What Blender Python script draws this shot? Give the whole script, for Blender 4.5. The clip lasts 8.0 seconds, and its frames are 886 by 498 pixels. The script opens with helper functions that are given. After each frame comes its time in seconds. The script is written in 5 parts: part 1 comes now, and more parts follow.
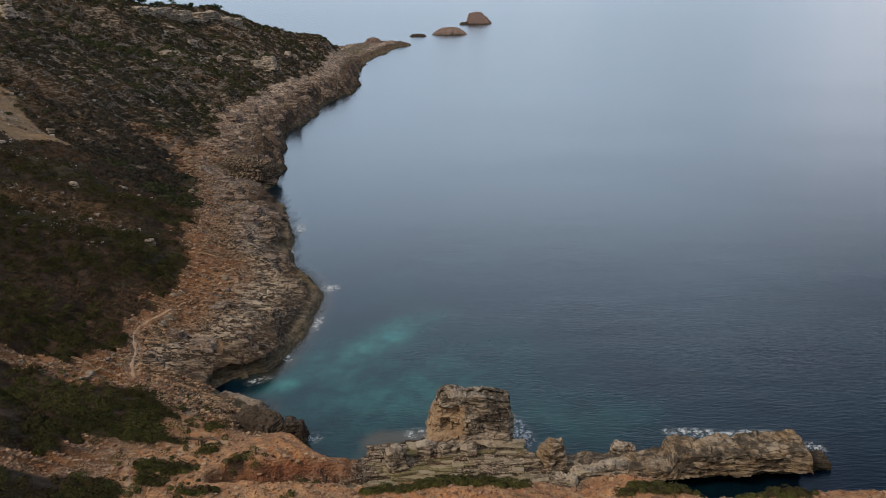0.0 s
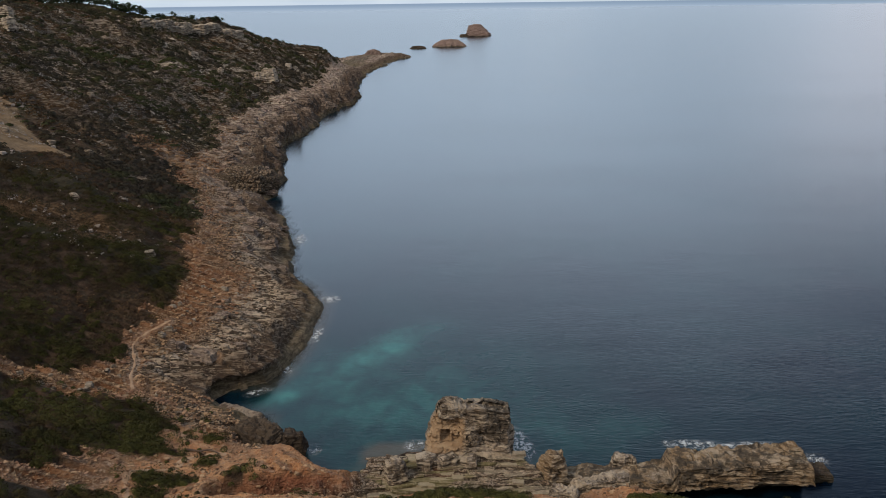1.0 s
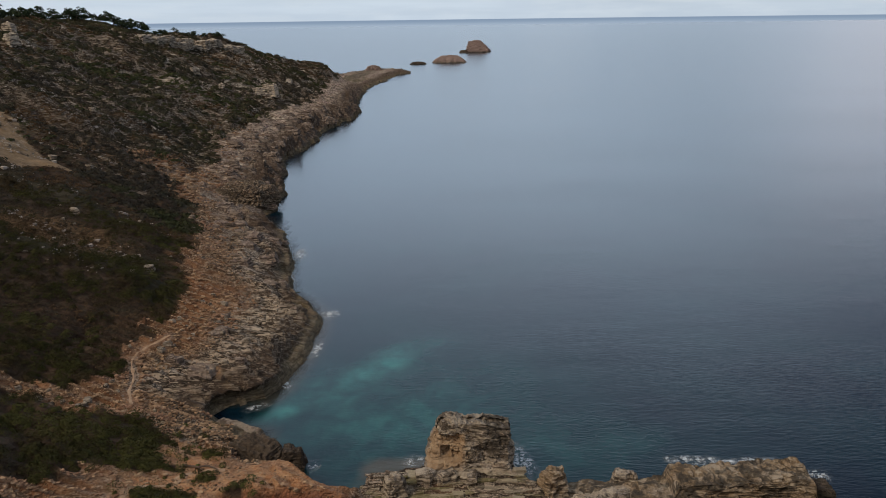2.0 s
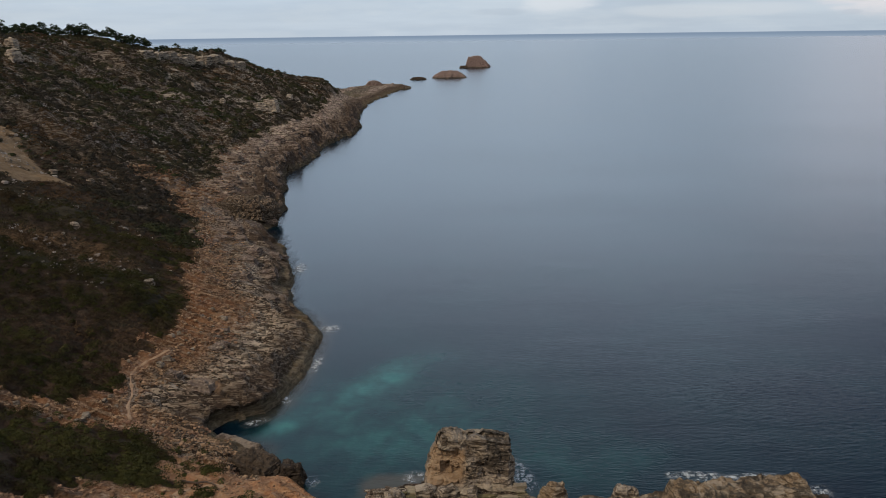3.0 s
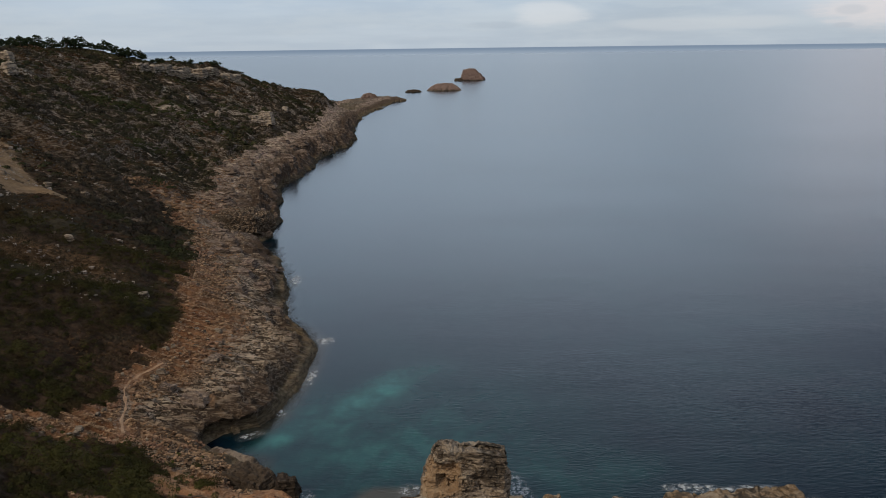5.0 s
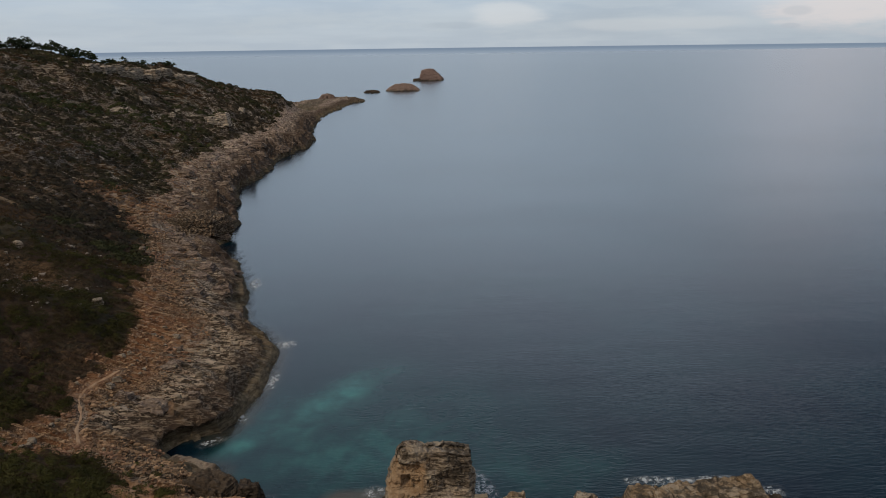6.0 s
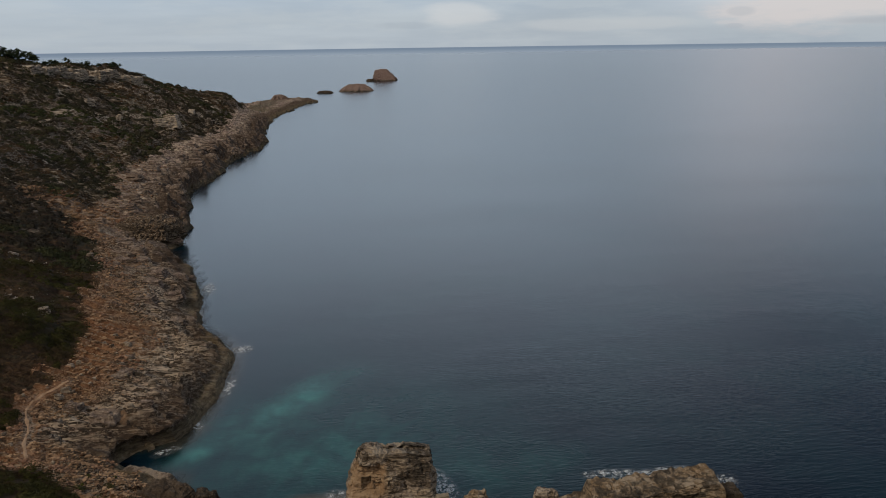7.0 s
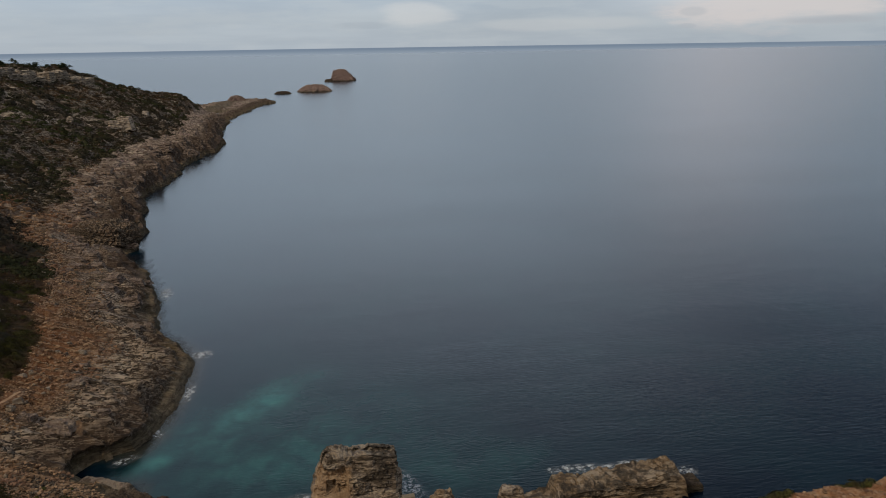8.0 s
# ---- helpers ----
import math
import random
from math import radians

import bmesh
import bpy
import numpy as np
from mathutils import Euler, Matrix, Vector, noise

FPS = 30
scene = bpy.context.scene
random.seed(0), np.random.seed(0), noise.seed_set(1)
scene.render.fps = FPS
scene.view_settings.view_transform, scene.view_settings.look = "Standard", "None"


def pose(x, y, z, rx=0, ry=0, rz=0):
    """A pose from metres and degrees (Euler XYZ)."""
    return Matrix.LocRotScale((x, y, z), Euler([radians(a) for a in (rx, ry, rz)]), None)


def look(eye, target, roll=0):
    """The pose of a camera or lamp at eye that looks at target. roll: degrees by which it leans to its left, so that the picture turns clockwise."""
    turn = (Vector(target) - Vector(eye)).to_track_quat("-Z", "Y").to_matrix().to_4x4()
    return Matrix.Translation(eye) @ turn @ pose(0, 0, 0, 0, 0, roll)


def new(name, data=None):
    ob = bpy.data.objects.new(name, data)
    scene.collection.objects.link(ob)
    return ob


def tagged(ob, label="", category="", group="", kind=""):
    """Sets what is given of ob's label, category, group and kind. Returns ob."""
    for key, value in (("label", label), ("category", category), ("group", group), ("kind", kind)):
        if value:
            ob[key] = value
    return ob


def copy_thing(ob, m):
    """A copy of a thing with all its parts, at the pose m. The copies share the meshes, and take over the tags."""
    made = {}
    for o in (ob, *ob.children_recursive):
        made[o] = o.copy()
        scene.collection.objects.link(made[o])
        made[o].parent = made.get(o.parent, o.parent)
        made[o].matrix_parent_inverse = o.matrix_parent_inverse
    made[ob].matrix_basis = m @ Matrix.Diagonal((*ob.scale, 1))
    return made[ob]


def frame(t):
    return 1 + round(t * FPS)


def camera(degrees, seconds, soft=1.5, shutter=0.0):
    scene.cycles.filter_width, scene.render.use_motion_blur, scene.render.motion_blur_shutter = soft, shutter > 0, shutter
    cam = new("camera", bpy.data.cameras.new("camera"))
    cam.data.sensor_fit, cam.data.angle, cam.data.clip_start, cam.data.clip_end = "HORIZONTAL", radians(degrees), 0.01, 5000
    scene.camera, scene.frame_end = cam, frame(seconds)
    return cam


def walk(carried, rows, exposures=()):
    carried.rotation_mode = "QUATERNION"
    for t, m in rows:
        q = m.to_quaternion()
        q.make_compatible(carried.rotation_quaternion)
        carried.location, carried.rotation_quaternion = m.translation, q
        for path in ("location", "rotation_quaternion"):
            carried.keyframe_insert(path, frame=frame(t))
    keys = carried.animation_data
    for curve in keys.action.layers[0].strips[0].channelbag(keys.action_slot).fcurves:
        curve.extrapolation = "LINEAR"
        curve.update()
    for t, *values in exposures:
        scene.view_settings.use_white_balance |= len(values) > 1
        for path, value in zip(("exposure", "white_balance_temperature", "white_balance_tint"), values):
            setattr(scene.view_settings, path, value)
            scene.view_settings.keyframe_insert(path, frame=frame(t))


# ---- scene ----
# ---- camera ----
FIELD = 63.57
CAM_H = 60.0
cam = camera(FIELD, 8.0, soft=0.78)


def turn(t, yaw, pitch, roll):
    return (t, pose(0, 0, CAM_H, 90 + pitch, 0, yaw) @ pose(0, 0, 0, 0, 0, roll))


# seconds, yaw (left is positive), pitch, roll: the drone hovers and turns its gimbal
PATH = [
    turn(0.0, 0.0, -20.125, -0.79),
    turn(0.5, -0.015, -19.758, -0.78),
    turn(1.0, -0.023, -19.232, -0.77),
    turn(1.5, -0.035, -18.655, -0.76),
    turn(3.0, -0.064, -16.899, -0.75),
    turn(3.5, -0.071, -16.416, -0.76),
    turn(4.0, -0.081, -16.094, -0.76),
    turn(4.3, -0.09, -16.02, -0.76),
    turn(5.3, -1.138, -15.945, -0.73),
    turn(5.5, -1.835, -15.966, -0.74),
    turn(6.0, -3.693, -15.973, -0.76),
    turn(6.5, -5.518, -15.995, -0.80),
    turn(7.0, -7.298, -16.010, -0.83),
    turn(7.5, -9.097, -16.046, -0.86),
    turn(8.0, -10.486, -16.057, -0.89),
]
walk(cam, PATH, [(0.0, 0.38, 6210, 10), (1.5, 0.27, 6220, 10), (3.5, 0.02, 6250, 10), (5.5, -0.08, 6370, 10), (8.0, -0.26, 6490, 10)])

# ---- light ----
SUN_AZ, SUN_EL = -126.0, 44.0      # degrees to the right of +y, and up
world = bpy.data.worlds.new("overcast_sky")
scene.world = world
world.use_nodes = True
wt = world.node_tree
wt.nodes.clear()


def wn(kind, **kw):
    n = wt.nodes.new(kind)
    for k, v in kw.items():
        if k in n.inputs:
            n.inputs[k].default_value = v
    return n


def wmath(op, a, b=0.0, clamp=False):
    n = wt.nodes.new("ShaderNodeMath")
    n.operation, n.use_clamp = op, clamp
    for i, v in enumerate((a, b)):
        if isinstance(v, (int, float)):
            n.inputs[i].default_value = v
        else:
            wt.links.new(v, n.inputs[i])
    return n.outputs[0]


def wmix(fac, a, b):
    n = wt.nodes.new("ShaderNodeMix")
    n.data_type = "RGBA"
    for sock, v in ((n.inputs[0], fac), (n.inputs[6], a), (n.inputs[7], b)):
        if isinstance(v, (int, float)):
            sock.default_value = v
        elif isinstance(v, tuple):
            sock.default_value = (*v, 1.0)
        else:
            wt.links.new(v, sock)
    return n.outputs[2]


def wstep(x, lo, hi):
    n = wt.nodes.new("ShaderNodeMapRange")
    n.interpolation_type = "SMOOTHSTEP"
    wt.links.new(x, n.inputs[0])
    n.inputs[1].default_value, n.inputs[2].default_value = lo, hi
    return n.outputs[0]


sky = wt.nodes.new("ShaderNodeTexSky")
sky.sky_type, sky.sun_disc = "NISHITA", False
sky.sun_elevation, sky.sun_rotation = radians(SUN_EL), radians(SUN_AZ)
co = wt.nodes.new("ShaderNodeTexCoord")
sep = wt.nodes.new("ShaderNodeSeparateXYZ")
wt.links.new(co.outputs["Generated"], sep.inputs[0])
zdir = sep.outputs[2]
# flat cloud deck: the direction spread on a level sheet overhead
lift = wmath("ADD", wmath("MAXIMUM", zdir, 0.0), 0.07)
comb = wt.nodes.new("ShaderNodeCombineXYZ")
wt.links.new(wmath("DIVIDE", sep.outputs[0], lift), comb.inputs[0])
wt.links.new(wmath("DIVIDE", sep.outputs[1], lift), comb.inputs[1])
cl = wn("ShaderNodeTexNoise", Scale=0.32, Detail=6.0, Roughness=0.52)
wt.links.new(comb.outputs[0], cl.inputs["Vector"])
cloud = wstep(cl.outputs[0], 0.36, 0.68)
# the veiled sun, and the wide bright part of the deck over the open sea
sun_dir = Vector((math.sin(radians(SUN_AZ)) * math.cos(radians(SUN_EL)), math.cos(radians(SUN_AZ)) * math.cos(radians(SUN_EL)), math.sin(radians(SUN_EL))))
open_dir = Vector((math.sin(radians(-8)), math.cos(radians(-8)), 0.30)).normalized()


def wdot(way):
    n = wt.nodes.new("ShaderNodeVectorMath")
    n.operation = "DOT_PRODUCT"
    wt.links.new(co.outputs["Generated"], n.inputs[0])
    n.inputs[1].default_value = Vector(way).normalized()
    return n.outputs[1]


azimuth = wmath("MULTIPLY", wmath("ARCTAN2", sep.outputs[0], sep.outputs[1]), 57.2958)
height = wmath("MULTIPLY", wmath("ARCSINE", zdir), 57.2958)
# low banks of cloud, drawn out along the horizon
flat = wt.nodes.new("ShaderNodeMapping")
wt.links.new(co.outputs["Generated"], flat.inputs[0])
flat.inputs["Scale"].default_value = (1.0, 1.0, 5.0)
puff = wn("ShaderNodeTexNoise", Scale=9.0, Detail=6.0, Roughness=0.6)
wt.links.new(flat.outputs[0], puff.inputs["Vector"])
ragged = wmath("SUBTRACT", puff.outputs[0], 0.5)


def cloud_patch(az, el, wide_deg, high_deg, edge=3.0):
    """1 inside one ragged cloud of the deck, 0 outside."""
    u = wmath("DIVIDE", wmath("SUBTRACT", azimuth, az), wide_deg)
    v = wmath("DIVIDE", wmath("SUBTRACT", height, el), high_deg)
    r2 = wmath("ADD", wmath("MULTIPLY", u, u), wmath("MULTIPLY", v, v))
    return wstep(wmath("ADD", r2, wmath("MULTIPLY", ragged, edge)), 1.3, 0.2)


wide = wstep(wdot(open_dir), 0.66, 0.97)
wide = wmath("MAXIMUM", wide, wmath("MULTIPLY", wmath("MULTIPLY", wstep(height, 25.0, 9.0), wstep(azimuth, 80.0, 36.0)), wmath("MULTIPLY", wstep(azimuth, -60.0, -10.0), 0.8)))
band = wmath("MULTIPLY", wstep(zdir, 0.06, 0.27), wstep(zdir, 0.62, 0.28))
deck = wmix(wide, (0.095, 0.145, 0.225), (0.50, 0.605, 0.73))
deck = wmix(wmath("MULTIPLY", wmath("MULTIPLY", band, wide), 0.85), deck, (1.24, 1.47, 1.71))
# thin, bright cloud over the open sea, with a long reflection
gap_u = wmath("DIVIDE", wmath("SUBTRACT", azimuth, 31.0), 6.5)
gap = wmath("POWER", 2.718, wmath("MULTIPLY", wmath("MULTIPLY", gap_u, gap_u), -1.0))
gap = wmath("MULTIPLY", gap, wmath("MULTIPLY", wstep(height, 24.0, 7.0), wstep(height, 0.5, 5.0)))
deck = wmix(wmath("MULTIPLY", gap, 0.7), deck, (1.12, 1.12, 1.22))
# thick cloud overhead and inland, lit by the veiled sun
deck = wmix(wstep(wdot((-0.35, -0.75, 0.65)), 0.0, 0.7), deck, (0.48, 0.46, 0.435))
veil = wmix(cloud, (0.86, 0.88, 0.91), (1.10, 1.08, 1.06))
shade = wt.nodes.new("ShaderNodeMix")
shade.data_type, shade.blend_type = "RGBA", "MULTIPLY"
shade.inputs[0].default_value = 1.0
wt.links.new(deck, shade.inputs[6])
wt.links.new(veil, shade.inputs[7])
deck = shade.outputs[2]
deck = wmix(wmath("MULTIPLY", wstep(puff.outputs[0], 0.44, 0.62), wmath("MULTIPLY", wstep(height, 14.0, 3.0), 0.30)), deck, (0.66, 0.72, 0.77))
deck = wmix(wmath("MULTIPLY", wstep(height, 6.0, 0.5), 0.5), deck, (0.56, 0.60, 0.62))
for az, el, w, h, much, colour in ((34.5, 2.2, 8.0, 1.9, 0.85, (0.78, 0.725, 0.72)), (8.6, 2.1, 3.2, 1.0, 0.5, (0.80, 0.80, 0.80)), (29.2, 1.95, 1.0, 0.36, 0.5, (0.52, 0.55, 0.60)),
                                   (28.8, 0.95, 0.7, 0.2, 0.6, (0.50, 0.54, 0.60)), (37.6, 1.15, 4.2, 0.38, 0.8, (0.46, 0.50, 0.56)), (4.5, 1.4, 2.6, 0.28, 0.4, (0.44, 0.50, 0.57)), (20.0, 1.3, 7.0, 0.5, 0.4, (0.66, 0.68, 0.70))):
    deck = wmix(wmath("MULTIPLY", cloud_patch(az, el, w, h), much), deck, colour)
bluish = wt.nodes.new("ShaderNodeMix")
bluish.data_type, bluish.blend_type = "RGBA", "ADD"
bluish.inputs[0].default_value = 0.012
wt.links.new(deck, bluish.inputs[6])
wt.links.new(sky.outputs[0], bluish.inputs[7])
# the far, wind-ruffled sea below the true horizon, past the sheet of water
far_sea = wmix(wstep(zdir, -0.0135, -0.0055), (0.375, 0.45, 0.535), (0.24, 0.31, 0.405))
below = wstep(zdir, -0.0050, -0.0042)
full = wmix(below, far_sea, bluish.outputs[2])
bg = wn("ShaderNodeBackground", Strength=0.9)
wt.links.new(full, bg.inputs[0])
wo = wt.nodes.new("ShaderNodeOutputWorld")
wt.links.new(bg.outputs[0], wo.inputs[0])

sun = new("sun", bpy.data.lights.new("sun", "SUN"))
sun.data.energy, sun.data.angle, sun.data.color = 1.5, radians(12), (1.0, 0.81, 0.59)
sun.matrix_world = look(sun_dir * 300, (0, 0, 0))
scene.view_settings.exposure = 0.0
# ---- plan of the land: noise, coastline, heights ----
def lattice(ix, iy, iz, seed):
    h = (ix * 374761393 + iy * 668265263 + iz * 2147483647 + seed * 974711) & 0xFFFFFFFF
    h = ((h ^ (h >> 13)) * 1274126177) & 0xFFFFFFFF
    return ((h ^ (h >> 16)) & 0xFFFF) / 65535.0


def vnoise(x, y, z=0.0, seed=0):
    """Smooth value noise, 0 to 1."""
    x, y, z = np.broadcast_arrays(np.asarray(x, float), np.asarray(y, float), np.asarray(z, float))
    ix, iy, iz = (np.floor(a).astype(np.int64) for a in (x, y, z))
    fx, fy, fz = x - ix, y - iy, z - iz
    fx, fy, fz = (a * a * a * (a * (a * 6 - 15) + 10) for a in (fx, fy, fz))
    out = 0.0
    for dz in (0, 1):
        wz = fz if dz else 1 - fz
        for dy in (0, 1):
            wy = fy if dy else 1 - fy
            a = lattice(ix, iy + dy, iz + dz, seed)
            b = lattice(ix + 1, iy + dy, iz + dz, seed)
            out = out + wz * wy * (a + (b - a) * fx)
    return out


def fbm(x, y, z=0.0, octaves=4, seed=0, gain=0.5):
    """Several octaves of noise, about -1 to 1."""
    total, amp, norm, f = 0.0, 1.0, 0.0, 1.0
    for o in range(octaves):
        total = total + amp * (vnoise(x * f, y * f, np.asarray(z) * f, seed + o) * 2 - 1)
        norm, amp, f = norm + amp, amp * gain, f * 2.03
    return total / norm


def ridged(x, y, z=0.0, octaves=3, seed=0):
    total, amp, norm, f = 0.0, 1.0, 0.0, 1.0
    for o in range(octaves):
        total = total + amp * (1 - np.abs(vnoise(x * f, y * f, np.asarray(z) * f, seed + o) * 2 - 1))
        norm, amp, f = norm + amp, amp * 0.5, f * 2.1
    return total / norm


def step(a, b, x):
    t = np.clip((np.asarray(x, float) - a) / (b - a), 0, 1)
    return t * t * (3 - 2 * t)


def soft_min(a, b, k):
    h = np.clip(0.5 + 0.5 * (b - a) / k, 0, 1)
    return b + (a - b) * h - k * h * (1 - h)


# the shore, from the quarry round the cove and the point to the spit and the far side
SHORE_NEAR = [(900, -100), (300, 40), (140, 66), (80, 69.8), (56, 68.8), (46, 68), (36, 66.8), (28, 66), (19, 72), (13, 77.5), (9, 81.5), (-3, 82),
              (-10.3, 80.5), (-10.8, 78), (-12.5, 76.8), (-15, 77.3), (-17.5, 79), (-20.5, 82), (-24, 84.8), (-26.6, 89), (-27.2, 93), (-30.5, 96.6), (-34.6, 98.6), (-34.2, 100.4), (-31.2, 101.2)]
SHORE_MID = [(-28.5, 105), (-27.2, 110.7), (-25.6, 119), (-25.7, 124), (-25.3, 131), (-26.0, 139.0), (-29.8, 147.5), (-34.4, 154), (-36.4, 162),
             (-39, 180), (-45, 196), (-47.5, 206), (-51, 214), (-57, 218.5), (-58, 221), (-53.5, 225), (-56.5, 240), (-59, 252), (-66, 290), (-68.3, 315)]
SHORE_FAR = [(-65, 343), (-66.6, 381), (-60, 423), (-53, 460), (-60, 520), (-65, 594), (-62, 669), (-45, 786), (-31.5, 816), (-36, 832), (-62, 846),
             (-92, 835), (-112, 780), (-138, 700), (-180, 620), (-235, 560), (-340, 500), (-600, 440), (-1200, 420), (-1200, -700), (900, -700)]
SHORE = np.array(SHORE_NEAR + SHORE_MID + SHORE_FAR, float)


def shore_distance(x, y):
    """Metres inland (positive) or out to sea (negative)."""
    x, y = np.asarray(x, float), np.asarray(y, float)
    best = np.full(x.shape, 1e18)
    inside = np.zeros(x.shape, bool)
    n = len(SHORE)
    for i in range(n):
        (ax, ay), (bx, by) = SHORE[i], SHORE[(i + 1) % n]
        ex, ey = bx - ax, by - ay
        t = np.clip(((x - ax) * ex + (y - ay) * ey) / (ex * ex + ey * ey), 0, 1)
        best = np.minimum(best, (x - ax - t * ex) ** 2 + (y - ay - t * ey) ** 2)
        if ey:
            inside ^= ((ay > y) != (by > y)) & (x < ax + (y - ay) * ex / ey)
    return np.where(inside, 1, -1) * np.sqrt(best)


def bell(x, y, cx, cy, rx, ry, turn=0.0):
    """A soft round hump of height 1 on the plan."""
    c, s = math.cos(radians(turn)), math.sin(radians(turn))
    u, v = (x - cx) * c + (y - cy) * s, -(x - cx) * s + (y - cy) * c
    return np.exp(-((u / rx) ** 2 + (v / ry) ** 2))


def line_distance(pts, x, y):
    best = np.full(np.shape(x), 1e18)
    for (ax, ay), (bx, by) in zip(pts[:-1], pts[1:]):
        ex, ey = bx - ax, by - ay
        t = np.clip(((x - ax) * ex + (y - ay) * ey) / (ex * ex + ey * ey), 0, 1)
        best = np.minimum(best, (x - ax - t * ex) ** 2 + (y - ay - t * ey) ** 2)
    return np.sqrt(best)


FOOTPATH = [(-47.6, 114), (-50.2, 110.2), (-51.4, 106.4), (-48.9, 101), (-48.2, 97), (-46.5, 94)]
SIDE_PATH = [(-35.2, 65.0), (-37.2, 69.6), (-38.2, 71.9), (-35.0, 73.6), (-32.8, 74.4), (-33.6, 76.6), (-31.5, 78.2), (-28.5, 79.0)]


def quarry_part(x, y):
    """1 on the low cut floor in front of the stack."""
    xx = x + 1.4 * fbm(x / 4, y / 4, seed=87)
    return step(-13.5, -9.2, xx) * step(18, 14, xx) * step(67.0, 69.0, y + 0.5 * fbm(x / 3, y / 3, seed=83))


def land(x, y):
    """Height of the ground, and metres inland, over the plan."""
    x, y = np.asarray(x, float), np.asarray(y, float)
    d0 = shore_distance(x, y)
    far = step(150, 260, y)
    d = d0 + (1.4 + 3.4 * far) * fbm(x / 13, y / 13, octaves=3, seed=3) * step(70, 100, y) + (0.9 + 1.5 * far) * fbm(x / 4, y / 4, octaves=3, seed=5)
    quarry = quarry_part(x, y)
    front = step(-34, -20, x) * step(92, 84, y)                           # the near plateau
    cliff = 2.6 + 1.3 * fbm(x / 30, y / 30, seed=9) + 1.6 * front + 3.2 * step(170, 250, y) * step(640, 540, y) + 1.8 * bell(x, y, -54, 228, 9, 14) + 1.8 * bell(x, y, -33, 104, 8, 5)
    cliff = np.maximum(cliff, 1.2)
    lip = 0.32 + 0.40 * step(0.40, 0.70, vnoise(x / 11, y / 11, seed=11)) * (1 - 0.5 * step(150, 220, y))      # how much of the drop is sheer
    lip = np.maximum(lip, front)
    z = cliff * (lip * step(-0.4, 1.2, d) + (1 - lip) * step(-0.5, 8.0, d))
    inland = np.maximum(d - 1.0, 0)
    rise = (1 - 0.75 * step(630, 700, y)) * 0.27 * np.minimum(inland, 30) + 0.50 * np.maximum(inland - 27, 0) * step(720, 640, y)
    rise = rise + 4.6 * step(0, 3.5, inland) * step(15, 22, x)
    cap = 5.6 + 58 * step(-32, -100, x)
    z = z + soft_min(rise, cap, 5.0) * step(0, 3, inland)
    z = soft_min(z, 60.5 + 3 * fbm(x / 60, y / 60, seed=21), 8.0)
    z = z + 8.0 * bell(x, y, -99, 615, 12, 36, 9) * step(0, 30, d) - 6 * bell(x, y, -95, 700, 30, 35) * step(5, 20, d) + 1.5 * bell(x, y, -150, 508, 16, 24) - 5.0 * bell(x, y, -174, 462, 24, 42)
    z = z + 1.3 * bell(x, y, 1, 64, 16, 4) - 5.5 * bell(x, y, -60, 217.5, 12, 4.5, -12) * step(0.2, 1.5, z)
    z = z - 3.0 * bell(x, y, -64, 233, 10, 8) * step(0.5, 3, z) + 2.0 * bell(x, y, -55, 203, 6, 6) * step(0, 5, d)
    z = z - 3.2 * step(3.2, 1.2, line_distance([(-25.5, 70.2), (-18, 71.4), (-8, 71.5)], x, y) + 0.7 * fbm(x / 2.5, y / 2.5, seed=85))
    floor = 0.8 + 0.30 * np.maximum(y - 71, 0)                            # beds step up towards the stack
    z = z + quarry * (np.minimum(floor, 3.4) * step(-0.4, 0.6, d) - z)
    z = np.where(d < 0, np.maximum(d * 0.55, -7.0), z)
    return z, d0


